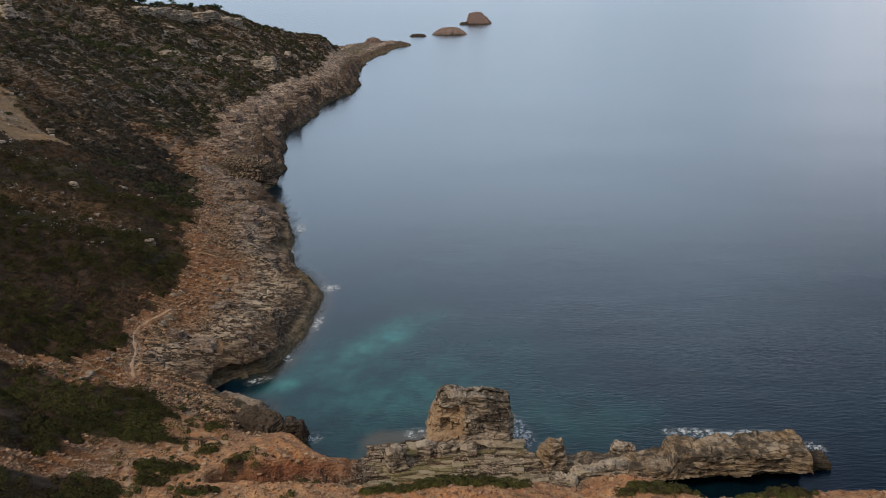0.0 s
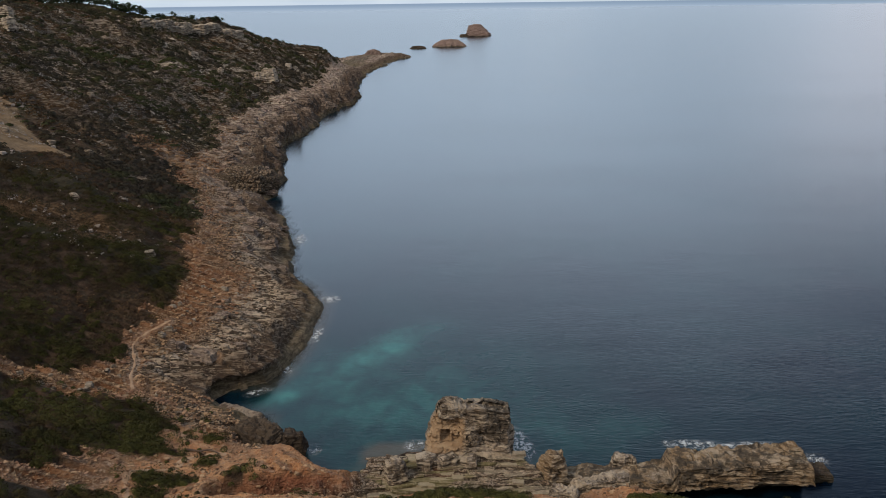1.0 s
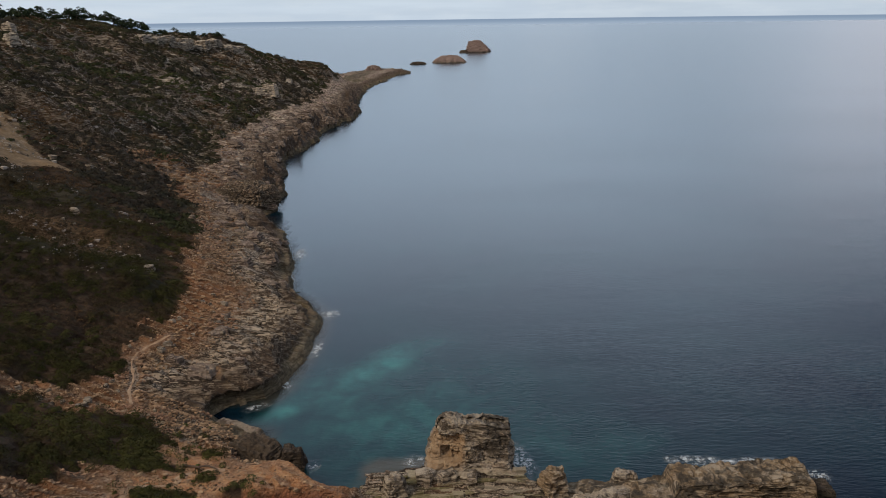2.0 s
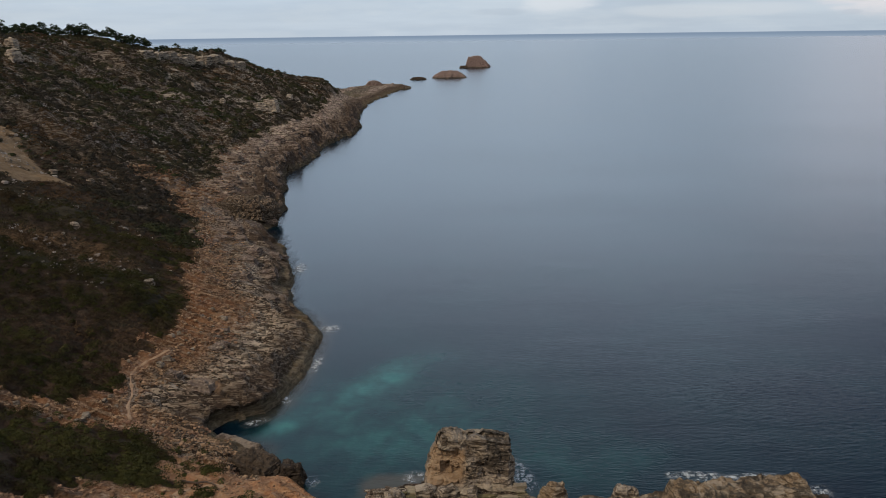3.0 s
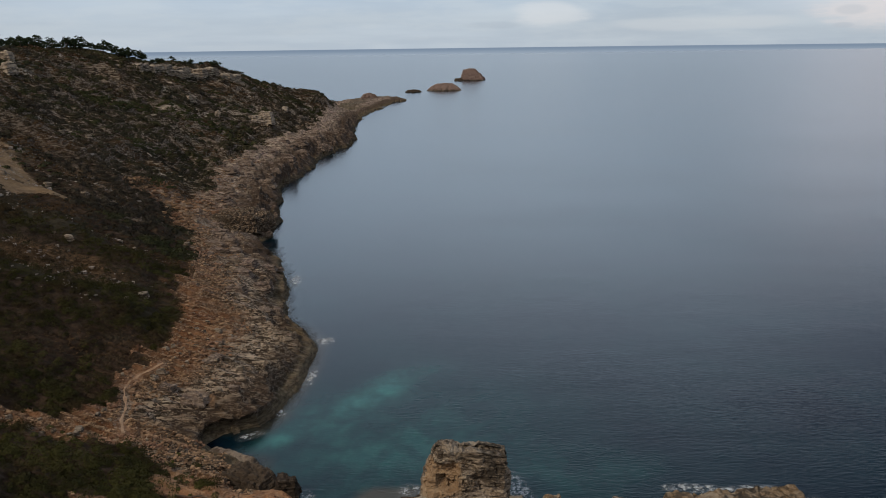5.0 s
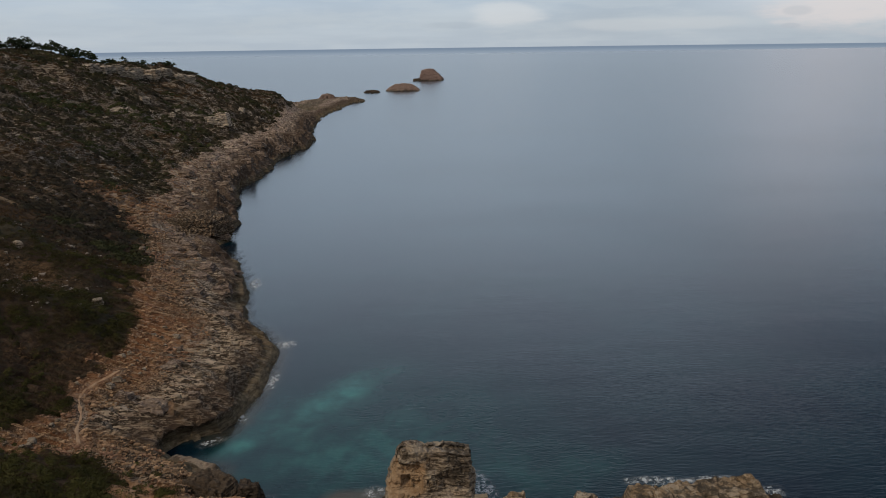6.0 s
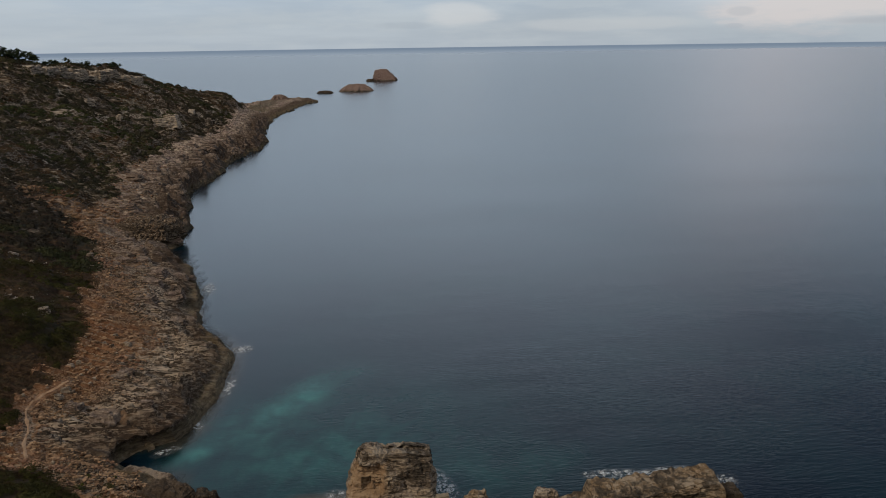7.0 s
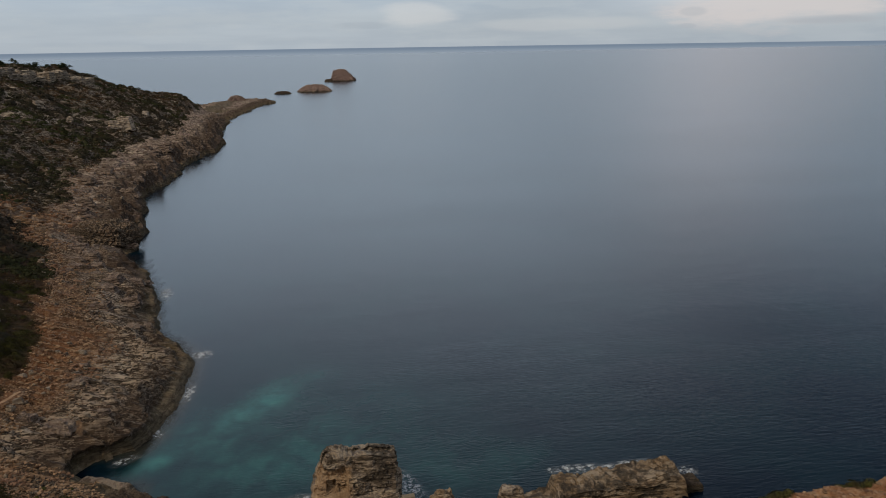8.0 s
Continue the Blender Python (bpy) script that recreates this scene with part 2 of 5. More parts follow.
def relief(x, y, z, d):
    """Small forms of rock and slope on top of the plan."""
    quarry = quarry_part(x, y)
    rocky = step(42, 20, d) * step(-1.0, 0.5, d) * (1 - quarry)
    slope = step(22, 45, d)
    tread = step(0.6, 1.8, line_distance(FOOTPATH, x, y)) * step(0.6, 1.8, line_distance(SIDE_PATH, x, y))
    rocky = rocky * (1 - 0.72 * step(-47, -40, x) * np.maximum(step(-19, -24, x) * step(88, 82, y), step(71.5, 70, y)))      # the trodden terrace is smoother
    grow = 1 + 1.2 * step(150, 320, y)                                  # bolder forms where the shore is far
    bumps = 1.0 * fbm(x / 9, y / 9, octaves=5, seed=31, gain=0.58) + 1.2 * (ridged(x / 8.5 + y / 40, y / 1.9 - x / 14, octaves=4, seed=33) - 0.64)
    z = z + grow * rocky * bumps * step(0, 7, d) * (0.3 + 0.7 * tread) + slope * (2.2 * fbm(x / 20, y / 20, octaves=5, seed=37) + 4.5 * step(70, 120, y) * (ridged((y + 0.35 * x) / 42, x / 160, octaves=3, seed=47) - 0.74))
    # clefts that cut the shore rock from the water inwards
    cleft = step(0.80, 0.95, ridged(x / 13 + 0.4 * y / 13, y / 8, octaves=2, seed=39))
    z = z - rocky * cleft * (1.6 + 1.5 * step(180, 260, y)) * step(16, 2, d) * step(0.5, 2.5, z)
    # beds of rock dip across the shore: the surface keeps to ledges
    tilt = 0.5 * z + 0.20 * x + 0.28 * y + 0.30 * fbm(x / 6, y / 6, octaves=3, seed=41)
    bed = 0.60 + 0.3 * step(140, 240, y)
    k = np.floor(tilt / bed)
    fr = tilt / bed - k
    ledge = (k + step(0.55, 0.92, fr)) * bed
    hard = 0.6 + 0.8 * vnoise(x / 7, y / 7, seed=44)
    z = np.where(z > 0.2, z + rocky * 2.3 * hard * tread * (ledge - tilt) * step(0, 3, d), z)
    # floor of the old quarry: thin even beds
    k = np.floor(z / 0.36)
    return np.where(quarry > 0.5, (k + step(0.8, 1.0, z / 0.36 - k)) * 0.36, z)
# ---- helpers for things ----
def mesh_from(name, verts, faces):
    me = bpy.data.meshes.new(name)
    verts = np.asarray(verts, dtype=np.float32)
    faces = np.asarray(faces, dtype=np.int32)
    me.vertices.add(len(verts))
    me.vertices.foreach_set("co", verts.ravel())
    n = faces.shape[1]
    me.loops.add(faces.size)
    me.loops.foreach_set("vertex_index", faces.ravel())
    me.polygons.add(len(faces))
    me.polygons.foreach_set("loop_start", np.arange(0, faces.size, n, dtype=np.int32))
    me.polygons.foreach_set("loop_total", np.full(len(faces), n, dtype=np.int32))
    me.update(calc_edges=True)
    me.polygons.foreach_set("use_smooth", np.zeros(len(faces), bool))
    return me


def float_attribute(me, name, values):
    a = me.attributes.new(name, "FLOAT", "POINT")
    a.data.foreach_set("value", np.asarray(values, dtype=np.float32))


def smooth(me, on=True):
    me.polygons.foreach_set("use_smooth", np.full(len(me.polygons), on))
    return me
# ---- materials ----
class Nodes:
    """Short way to write a node material."""

    def __init__(self, name):
        self.mat = bpy.data.materials.new(name)
        self.mat.use_nodes = True
        self.t = self.mat.node_tree
        self.bsdf = self.t.nodes["Principled BSDF"]
        self.out = self.t.nodes["Material Output"]
        self.pos = self.t.nodes.new("ShaderNodeNewGeometry").outputs["Position"]

    def put(self, sock, v):
        if isinstance(v, (int, float)):
            sock.default_value = v
        elif isinstance(v, tuple):
            sock.default_value = (*v, 1.0) if len(v) == 3 and sock.type == "RGBA" else v
        else:
            self.t.links.new(v, sock)

    def noise(self, scale, detail=4.0, rough=0.55, vec=None, distortion=0.0):
        n = self.t.nodes.new("ShaderNodeTexNoise")
        self.put(n.inputs["Vector"], vec or self.pos)
        n.inputs["Scale"].default_value, n.inputs["Detail"].default_value = scale, detail
        n.inputs["Roughness"].default_value, n.inputs["Distortion"].default_value = rough, distortion
        return n.outputs[0]

    def cells(self, scale, vec=None, feature="F1", out="Distance"):
        n = self.t.nodes.new("ShaderNodeTexVoronoi")
        n.feature = feature
        self.put(n.inputs["Vector"], vec or self.pos)
        n.inputs["Scale"].default_value = scale
        return n.outputs[out]

    def scaled(self, sx, sy, sz, rz=0.0):
        n = self.t.nodes.new("ShaderNodeMapping")
        self.put(n.inputs["Vector"], self.pos)
        n.inputs["Scale"].default_value = (sx, sy, sz)
        n.inputs["Rotation"].default_value = (0, 0, rz)
        return n.outputs[0]

    def ramp(self, x, lo, hi, a=0.0, b=1.0):
        n = self.t.nodes.new("ShaderNodeMapRange")
        n.interpolation_type = "SMOOTHSTEP"
        self.put(n.inputs[0], x)
        for i, v in enumerate((lo, hi, a, b)):
            n.inputs[1 + i].default_value = v
        return n.outputs[0]

    def math(self, op, a, b=0.0):
        n = self.t.nodes.new("ShaderNodeMath")
        n.operation = op
        self.put(n.inputs[0], a)
        self.put(n.inputs[1], b)
        return n.outputs[0]

    def mix(self, fac, a, b, mode="MIX"):
        n = self.t.nodes.new("ShaderNodeMix")
        n.data_type, n.blend_type = "RGBA", mode
        self.put(n.inputs[0], fac)
        self.put(n.inputs[6], a)
        self.put(n.inputs[7], b)
        return n.outputs[2]

    def attr(self, name):
        n = self.t.nodes.new("ShaderNodeAttribute")
        n.attribute_name = name
        return n.outputs["Fac"]

    def island(self):
        return self.t.nodes.new("ShaderNodeNewGeometry").outputs["Random Per Island"]

    def chance(self):
        return self.t.nodes.new("ShaderNodeObjectInfo").outputs["Random"]

    def bump(self, height, strength=0.5, distance=0.1):
        n = self.t.nodes.new("ShaderNodeBump")
        n.inputs["Strength"].default_value, n.inputs["Distance"].default_value = strength, distance
        self.put(n.inputs["Height"], height)
        self.put(self.bsdf.inputs["Normal"], n.outputs[0])
        return n.outputs[0]

    def done(self, color, rough=0.85, spec=0.3):
        self.put(self.bsdf.inputs["Base Color"], color)
        self.put(self.bsdf.inputs["Roughness"], rough)
        self.bsdf.inputs["Specular IOR Level"].default_value = spec
        return self.mat


def rock_color(n, warm=0.5, fine=1.0, run=(0.22, 0.3, 3.0)):
    """Weathered limestone: grey skin, ochre breaks, dark pits and cracks, in beds."""
    big = n.noise(0.12, 4)
    mid = n.noise(0.6 * fine, 6, 0.65)
    grain = n.noise(3.6 * fine, 6, 0.8)
    stain = n.noise(0.9, 4, 0.6, vec=n.scaled(1.3, 1.3, 0.22))
    pale = n.noise(0.42 * fine, 4, 0.7)
    beds = n.noise(1.0, 4, 0.65, vec=n.scaled(*run, 0.12))
    crack = n.cells(0.8 * fine, vec=n.scaled(0.6, 1.3, 1.6), feature="DISTANCE_TO_EDGE")
    c = n.mix(n.ramp(mid, 0.34, 0.66), (0.175, 0.122, 0.085), (0.38, 0.285, 0.20))
    c = n.mix(n.math("MULTIPLY", n.ramp(big, 0.40, 0.64), warm), c, n.mix(n.ramp(mid, 0.35, 0.65), (0.26, 0.135, 0.08), (0.43, 0.26, 0.155)))
    c = n.mix(n.ramp(beds, 0.51, 0.60, 0.0, 0.8), c, (0.085, 0.072, 0.062))
    c = n.mix(n.ramp(grain, 0.53, 0.68, 0.0, 0.75), c, (0.065, 0.057, 0.05))
    c = n.mix(n.ramp(pale, 0.55, 0.68, 0.0, 0.6), c, (0.46, 0.385, 0.30))
    c = n.mix(n.ramp(stain, 0.54, 0.66, 0.0, 0.6), c, (0.075, 0.06, 0.05))
    c = n.mix(n.ramp(crack, 0.07, 0.0, 0.0, 0.6), c, (0.05, 0.043, 0.038))
    c = n.mix(n.ramp(grain, 0.44, 0.30, 0.0, 0.6), c, (0.48, 0.40, 0.31))
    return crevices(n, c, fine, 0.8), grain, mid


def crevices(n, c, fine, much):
    """Clefts with their shade painted dark and paler lips beside, mostly along the beds, at two sizes."""
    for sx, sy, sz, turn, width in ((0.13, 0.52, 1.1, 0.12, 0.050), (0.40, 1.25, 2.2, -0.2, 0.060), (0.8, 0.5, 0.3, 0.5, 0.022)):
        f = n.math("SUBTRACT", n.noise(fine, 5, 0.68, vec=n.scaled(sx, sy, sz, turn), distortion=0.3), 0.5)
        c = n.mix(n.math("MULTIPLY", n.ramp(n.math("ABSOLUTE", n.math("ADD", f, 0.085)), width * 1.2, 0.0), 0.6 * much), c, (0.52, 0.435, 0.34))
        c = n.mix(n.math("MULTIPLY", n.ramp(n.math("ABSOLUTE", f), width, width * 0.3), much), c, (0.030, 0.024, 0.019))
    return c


def ground_material():
    n = Nodes("coastal_ground")
    rock, grain, mid = rock_color(n, 0.42, 1.0, (0.2, 1.7, 3.0))
    # soil: red-brown earth with stones
    soil = n.mix(n.ramp(n.noise(0.35, 5), 0.35, 0.7), (0.195, 0.096, 0.052), (0.36, 0.197, 0.108))
    stones, chips = n.cells(1.3), n.cells(3.4)
    soil = n.mix(n.ramp(chips, 0.40, 0.18, 0.0, 0.6), soil, (0.38, 0.235, 0.145))
    soil = n.mix(n.math("MULTIPLY", n.ramp(stones, 0.40, 0.20, 0.0, 0.8), n.ramp(n.noise(0.3, 3), 0.40, 0.60)), soil, (0.38, 0.29, 0.22))
    soil = n.mix(n.ramp(grain, 0.54, 0.68, 0.0, 0.7), soil, (0.085, 0.05, 0.032))
    # trodden, dusty earth on the near plateau
    dust = n.mix(n.ramp(n.noise(0.7, 5, 0.7), 0.35, 0.65), (0.41, 0.195, 0.095), (0.57, 0.335, 0.18))
    dust = n.mix(n.ramp(grain, 0.54, 0.66, 0.0, 0.65), dust, (0.13, 0.08, 0.05))
    soil = n.mix(n.math("MULTIPLY", n.attr("dusty"), n.ramp(n.noise(0.22, 4, 0.65), 0.36, 0.56, 0.35, 1.0)), soil, dust)
    soil = n.mix(n.attr("red"), soil, n.mix(n.ramp(n.noise(0.8, 5, 0.7), 0.35, 0.65), (0.13, 0.05, 0.032), (0.30, 0.125, 0.075)))
    # slope under the scrub: dry grass and dark litter
    grass = n.mix(n.ramp(n.noise(0.5, 5, 0.65), 0.38, 0.66), (0.043, 0.030, 0.022), (0.092, 0.062, 0.044))
    grass = n.mix(n.ramp(n.noise(0.8, 5, 0.75), 0.48, 0.64, 0.0, 0.7), grass, (0.06, 0.052, 0.036))
    grass = n.mix(n.ramp(n.noise(0.9, 4, 0.7, vec=n.scaled(0.25, 1.0, 1.0)), 0.58, 0.70, 0.0, 0.5), grass, (0.115, 0.086, 0.060))
    grass = n.mix(n.ramp(n.noise(0.05, 4, 0.6, vec=n.scaled(0.3, 1.0, 1.0)), 0.54, 0.64, 0.0, 0.7), grass, (0.055, 0.052, 0.036))
    straw = n.mix(n.ramp(n.noise(1.6, 5, 0.7), 0.36, 0.64), (0.085, 0.052, 0.028), (0.20, 0.125, 0.066))
    grass = n.mix(n.attr("dry"), grass, straw)
    c = n.mix(n.attr("soil"), rock, soil)
    c = n.mix(n.attr("grass"), c, grass)
    c = n.mix(n.attr("sandy"), c, n.mix(n.ramp(mid, 0.3, 0.7), (0.20, 0.135, 0.078), (0.29, 0.205, 0.125)))
    # grey weathered skin on the seaward rock, pinkish where it runs on along the far shore
    skin = n.mix(n.ramp(n.noise(0.5, 5, 0.65), 0.34, 0.66), (0.190, 0.119, 0.086), (0.365, 0.258, 0.190))
    skin = n.mix(n.ramp(grain, 0.52, 0.66, 0.0, 0.6), skin, (0.085, 0.068, 0.054))
    rosy = n.mix(n.ramp(n.noise(0.35, 5, 0.7, vec=n.scaled(0.5, 1.0, 1.0)), 0.36, 0.64), (0.215, 0.141, 0.130), (0.48, 0.352, 0.325))
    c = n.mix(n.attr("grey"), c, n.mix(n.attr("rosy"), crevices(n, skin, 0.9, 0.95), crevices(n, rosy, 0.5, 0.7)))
    # bleached beds on the point, and haze painted into the far shore's colour
    c = n.mix(n.math("MULTIPLY", n.attr("paled"), n.ramp(n.noise(1.0, 4, 0.65, vec=n.scaled(0.2, 1.7, 3.0, 0.12)), 0.42, 0.54, 0.95, 0.05)), c, (0.60, 0.52, 0.42))
    # open crevices, their shade painted in as dark lines, and bleached lips along the beds
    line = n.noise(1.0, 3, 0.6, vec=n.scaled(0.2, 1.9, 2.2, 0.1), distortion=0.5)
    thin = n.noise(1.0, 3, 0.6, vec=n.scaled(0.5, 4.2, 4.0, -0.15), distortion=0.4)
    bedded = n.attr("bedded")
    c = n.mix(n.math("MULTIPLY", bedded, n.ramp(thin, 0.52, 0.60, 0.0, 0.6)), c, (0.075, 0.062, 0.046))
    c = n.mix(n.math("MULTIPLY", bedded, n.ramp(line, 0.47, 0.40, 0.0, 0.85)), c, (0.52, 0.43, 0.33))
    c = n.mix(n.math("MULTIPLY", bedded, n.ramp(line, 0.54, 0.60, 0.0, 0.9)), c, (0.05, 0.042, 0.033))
    c = n.mix(n.attr("scar"), c, n.mix(n.ramp(mid, 0.3, 0.7), (0.36, 0.225, 0.135), (0.50, 0.335, 0.21)))
    # broad ledges: step shade painted dark and treads painted pale, along the shore
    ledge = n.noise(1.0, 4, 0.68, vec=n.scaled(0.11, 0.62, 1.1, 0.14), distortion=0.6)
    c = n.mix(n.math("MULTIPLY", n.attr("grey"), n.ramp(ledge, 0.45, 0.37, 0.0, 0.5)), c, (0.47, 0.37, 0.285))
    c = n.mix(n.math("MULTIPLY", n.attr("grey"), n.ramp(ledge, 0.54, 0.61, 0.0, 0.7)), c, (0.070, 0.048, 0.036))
    # black lichen belt above the swash
    c = n.mix(n.math("MULTIPLY", n.attr("belt"), n.ramp(n.noise(0.5, 5, 0.7), 0.30, 0.62, 0.5, 1.0)), c, n.mix(grain, (0.040, 0.029, 0.022), (0.110, 0.078, 0.058)))
    # the wet, weed-dark skin by the water
    sep = n.t.nodes.new("ShaderNodeSeparateXYZ")
    n.put(sep.inputs[0], n.pos)
    tide = n.ramp(n.math("ADD", sep.outputs[2], n.math("MULTIPLY", n.math("SUBTRACT", mid, 0.5), 3.0)), 2.6, 1.1)
    c = n.mix(n.math("MULTIPLY", tide, 0.62), c, n.mix(n.ramp(n.noise(1.0, 5, 0.7, vec=n.scaled(0.4, 0.4, 2.5)), 0.36, 0.62), (0.055, 0.044, 0.028), (0.20, 0.165, 0.105)))
    h = n.math("ADD", n.math("ADD", n.math("MULTIPLY", mid, 0.6), n.math("MULTIPLY", grain, 0.35)), n.math("MULTIPLY", n.noise(1.0, 4, 0.65, vec=n.scaled(0.16, 1.1, 2.0, 0.12)), -0.8))
    h = n.math("SUBTRACT", h, n.math("MULTIPLY", n.math("ADD", stones, chips), n.math("MULTIPLY", n.attr("soil"), 0.35)))
    n.bump(h, 1.0, 0.6)
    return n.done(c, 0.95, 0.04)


def water_material():
    n = Nodes("sea_water")
    # crests a few metres long, running in two trains, over fine ripples and a slow swell
    crest = n.noise(1.25, 3, 0.55, vec=n.scaled(0.45, 1.6, 1.0, 0.35), distortion=0.9)
    other = n.noise(1.1, 3, 0.55, vec=n.scaled(0.55, 1.6, 1.0, -0.45), distortion=0.9)
    fine = n.noise(2.2, 3, 0.6, vec=n.scaled(0.5, 1.0, 1.0, 0.1))
    swell = n.noise(0.11, 2, 0.5, vec=n.scaled(0.5, 1.0, 1.0, 0.2))
    breeze = n.ramp(n.noise(0.016, 4, 0.6, vec=n.scaled(0.35, 1, 1, 0.25)), 0.40, 0.60, 0.35, 1.0)
    h = n.math("ADD", n.math("ADD", n.math("MULTIPLY", crest, 0.55), n.math("MULTIPLY", other, 0.35)), n.math("MULTIPLY", swell, 0.5))
    h = n.math("ADD", h, n.math("MULTIPLY", fine, 0.10))
    n.bump(n.math("MULTIPLY", h, n.math("MULTIPLY", breeze, n.attr("ruffled"))), 0.145, 1.0)
    # sand and weed on the bed tint the body of the water
    shallow = n.attr("shallow")
    weed = n.ramp(n.noise(0.16, 4, 0.6, distortion=0.4), 0.36, 0.64)
    patch = n.noise(0.05, 4, 0.6)
    deep = n.mix(n.ramp(patch, 0.35, 0.7), (0.0010, 0.0055, 0.0145), (0.0022, 0.0145, 0.0225))
    green = n.mix(n.ramp(n.noise(0.35, 4), 0.3, 0.7), (0.025, 0.14, 0.135), (0.042, 0.20, 0.18))
    c = n.mix(n.math("MULTIPLY", shallow, n.math("ADD", n.math("MULTIPLY", weed, 0.45), 0.55)), deep, green)
    c = n.mix(n.attr("reef"), c, (0.085, 0.068, 0.048))
    n.bsdf.inputs["IOR"].default_value = 1.33
    n.put(n.bsdf.inputs["Alpha"], n.math("SUBTRACT", 1.0, n.attr("clear")))
    return n.done(c, 0.2, 0.5)


MAT_GROUND = ground_material()
MAT_WATER = water_material()
# ---- ground: one sheet, finer where the shore is near ----
def spaced(*runs):
    """Runs of (start, stop, spacing), end to end."""
    return np.concatenate([np.arange(a, b, s) for a, b, s in runs])


GX = spaced((-1300, -320, 35), (-320, -110, 1.5), (-110, -70, 0.8), (-70, 24, 0.4), (24, 100, 0.9), (100, 1000, 25))
GY = spaced((-800, -40, 40), (-40, 44, 3), (44, 260, 0.42), (260, 480, 0.9), (480, 880, 1.6), (880, 1000, 30))


def inside(poly, x, y):
    hit = np.zeros(np.shape(x), bool)
    for i in range(len(poly)):
        (ax, ay), (bx, by) = poly[i], poly[(i + 1) % len(poly)]
        if ay != by:
            hit ^= ((ay > y) != (by > y)) & (x < ax + (y - ay) * (bx - ax) / (by - ay))
    return hit


SCRUB_FRONT = [(-64, 87.5), (-55, 88), (-48, 90), (-43.5, 89.5), (-38.7, 84.7), (-37, 78.5), (-41, 74.5), (-46, 73.6), (-54, 72.5), (-66, 78)]
SCRUB_MID = [(-66, 118), (-53, 122), (-52.6, 115.5), (-51.8, 112), (-52.8, 107), (-58.2, 105.8), (-68, 107)]
SCRUB_NEAR = [(-47, 62.5), (-40, 66), (-36.8, 67), (-34.5, 63), (-36, 50), (-60, 50)]
BARE = [(-140, 224), (-116, 202), (-100, 189), (-97, 184), (-104, 178), (-101, 171), (-110, 173), (-117, 184), (-132, 198)]


def cover(x, y, z, d):
    """How much scrub, soil, dry grass and bare sand the ground carries."""
    w = fbm(x / 8, y / 8, octaves=4, seed=51)
    u = fbm(x / 2.6, y / 2.6, octaves=3, seed=53)
    edge = 24.0 + 4.5 * w - 4 * step(235, 250, y) * step(275, 255, y) - 9 * bell(x, y, -57, 103, 8, 6)
    scrub = step(-1.5, 1.5, d - edge + u)
    ws = 2.4 * w + 1.6 * u
    for clear in ((-54, 92.5, 13, 2.6, -4), (-46.5, 100, 4.5, 9, 0), (-44.5, 68.2, 10, 2.4, 22), (-31, 62, 5, 12, 0), (-85, 229, 9, 4, 20), (-78, 212, 3, 8, 30)):
        scrub = scrub * (1 - step(0.30, 0.42, bell(x, y, *clear) + 0.07 * ws))
    for poly in (SCRUB_FRONT, SCRUB_MID, SCRUB_NEAR):
        scrub = np.maximum(scrub, 1.0 * inside(poly, x + 2.2 * u + 2 * w, y + 2.0 * w - 1.6 * u))
    for clump in ((-34.0, 71.5, 4.6, 1.5, 4), (-34.0, 68.4, 2.2, 1.0, 0), (-27.3, 65.4, 2.6, 0.9, 0), (-35.0, 78.2, 2.0, 0.8, 0), (-30.2, 76.2, 1.4, 0.8, 0), (-25.8, 73.3, 1.2, 0.8, 0), (-31.6, 83.4, 1.6, 0.8, 0), (-20.0, 69.0, 6, 0.9, 0), (-0.5, 65.4, 10, 1.0, 0),
                  (23, 63.0, 5, 1.0, 0), (35, 63.0, 5, 1.2, 0), (50, 65.0, 4, 1.2, 0), (63, 65.8, 3.0, 1.2, 0), (-51.5, 113.5, 2.0, 1.2, 0)):
        scrub = np.maximum(scrub, step(0.36, 0.46, bell(x, y, *clump) + 0.05 * ws))
    sandy = 1.0 * inside(BARE, x + 2 * u, y + 3 * w) * step(-0.5, 0.1, u + 0.3)
    sandy = np.maximum(sandy, 0.9 * bell(x, y, -35.5, 104.5, 0.9, 2.2, 25))
    scrub = scrub * (1 - step(0.3, 0.6, sandy)) * step(0.5, 1.1, line_distance(FOOTPATH, x, y) + 0.2 * u) * step(0.5, 1.0, line_distance(SIDE_PATH, x, y))
    scrub = scrub * (1 - quarry_part(x, y))
    red = step(7, 15, d + 9 * w) * step(1.5, 4, z) * (0.35 + 0.65 * step(-0.35, 0.25, w + 0.5 * u))
    front = step(-43, -36, x) * step(88, 82, y) * (1 - quarry_part(x, y)) * step(2.0, 4.0, z)
    red = red * (0.25 + 0.75 * step(190, 125, y))
    soil = np.maximum(red, front * (0.75 + 0.25 * step(-0.3, 0.3, u))) * step(420, 250, y)
    # the slope is streaked downhill with dry grass and stones
    streak = fbm((y + 0.12 * x) / 8, x / 55, octaves=4, seed=57)
    thin = 0.22 * step(120, 200, y) + 0.9 * step(0.0, 0.35, streak) * step(100, 150, y) + step(0.05, 0.45, w + 0.6 * fbm(x / 25, y / 25, seed=55)) + 1.1 * step(0.25, 0.6, bell(x, y, -80, 141, 15, 13, 30) + 0.25 * fbm(x / 6, y / 6, octaves=4, seed=69))
    thin = thin + 0.7 * bell(x, y, -90, 178, 16, 12, 30) + 0.6 * bell(x, y, -118, 240, 16, 16) - 0.6 * bell(x, y, -82, 185, 9, 25, 25)
    return scrub, soil, sandy, np.clip(thin, 0, 1)


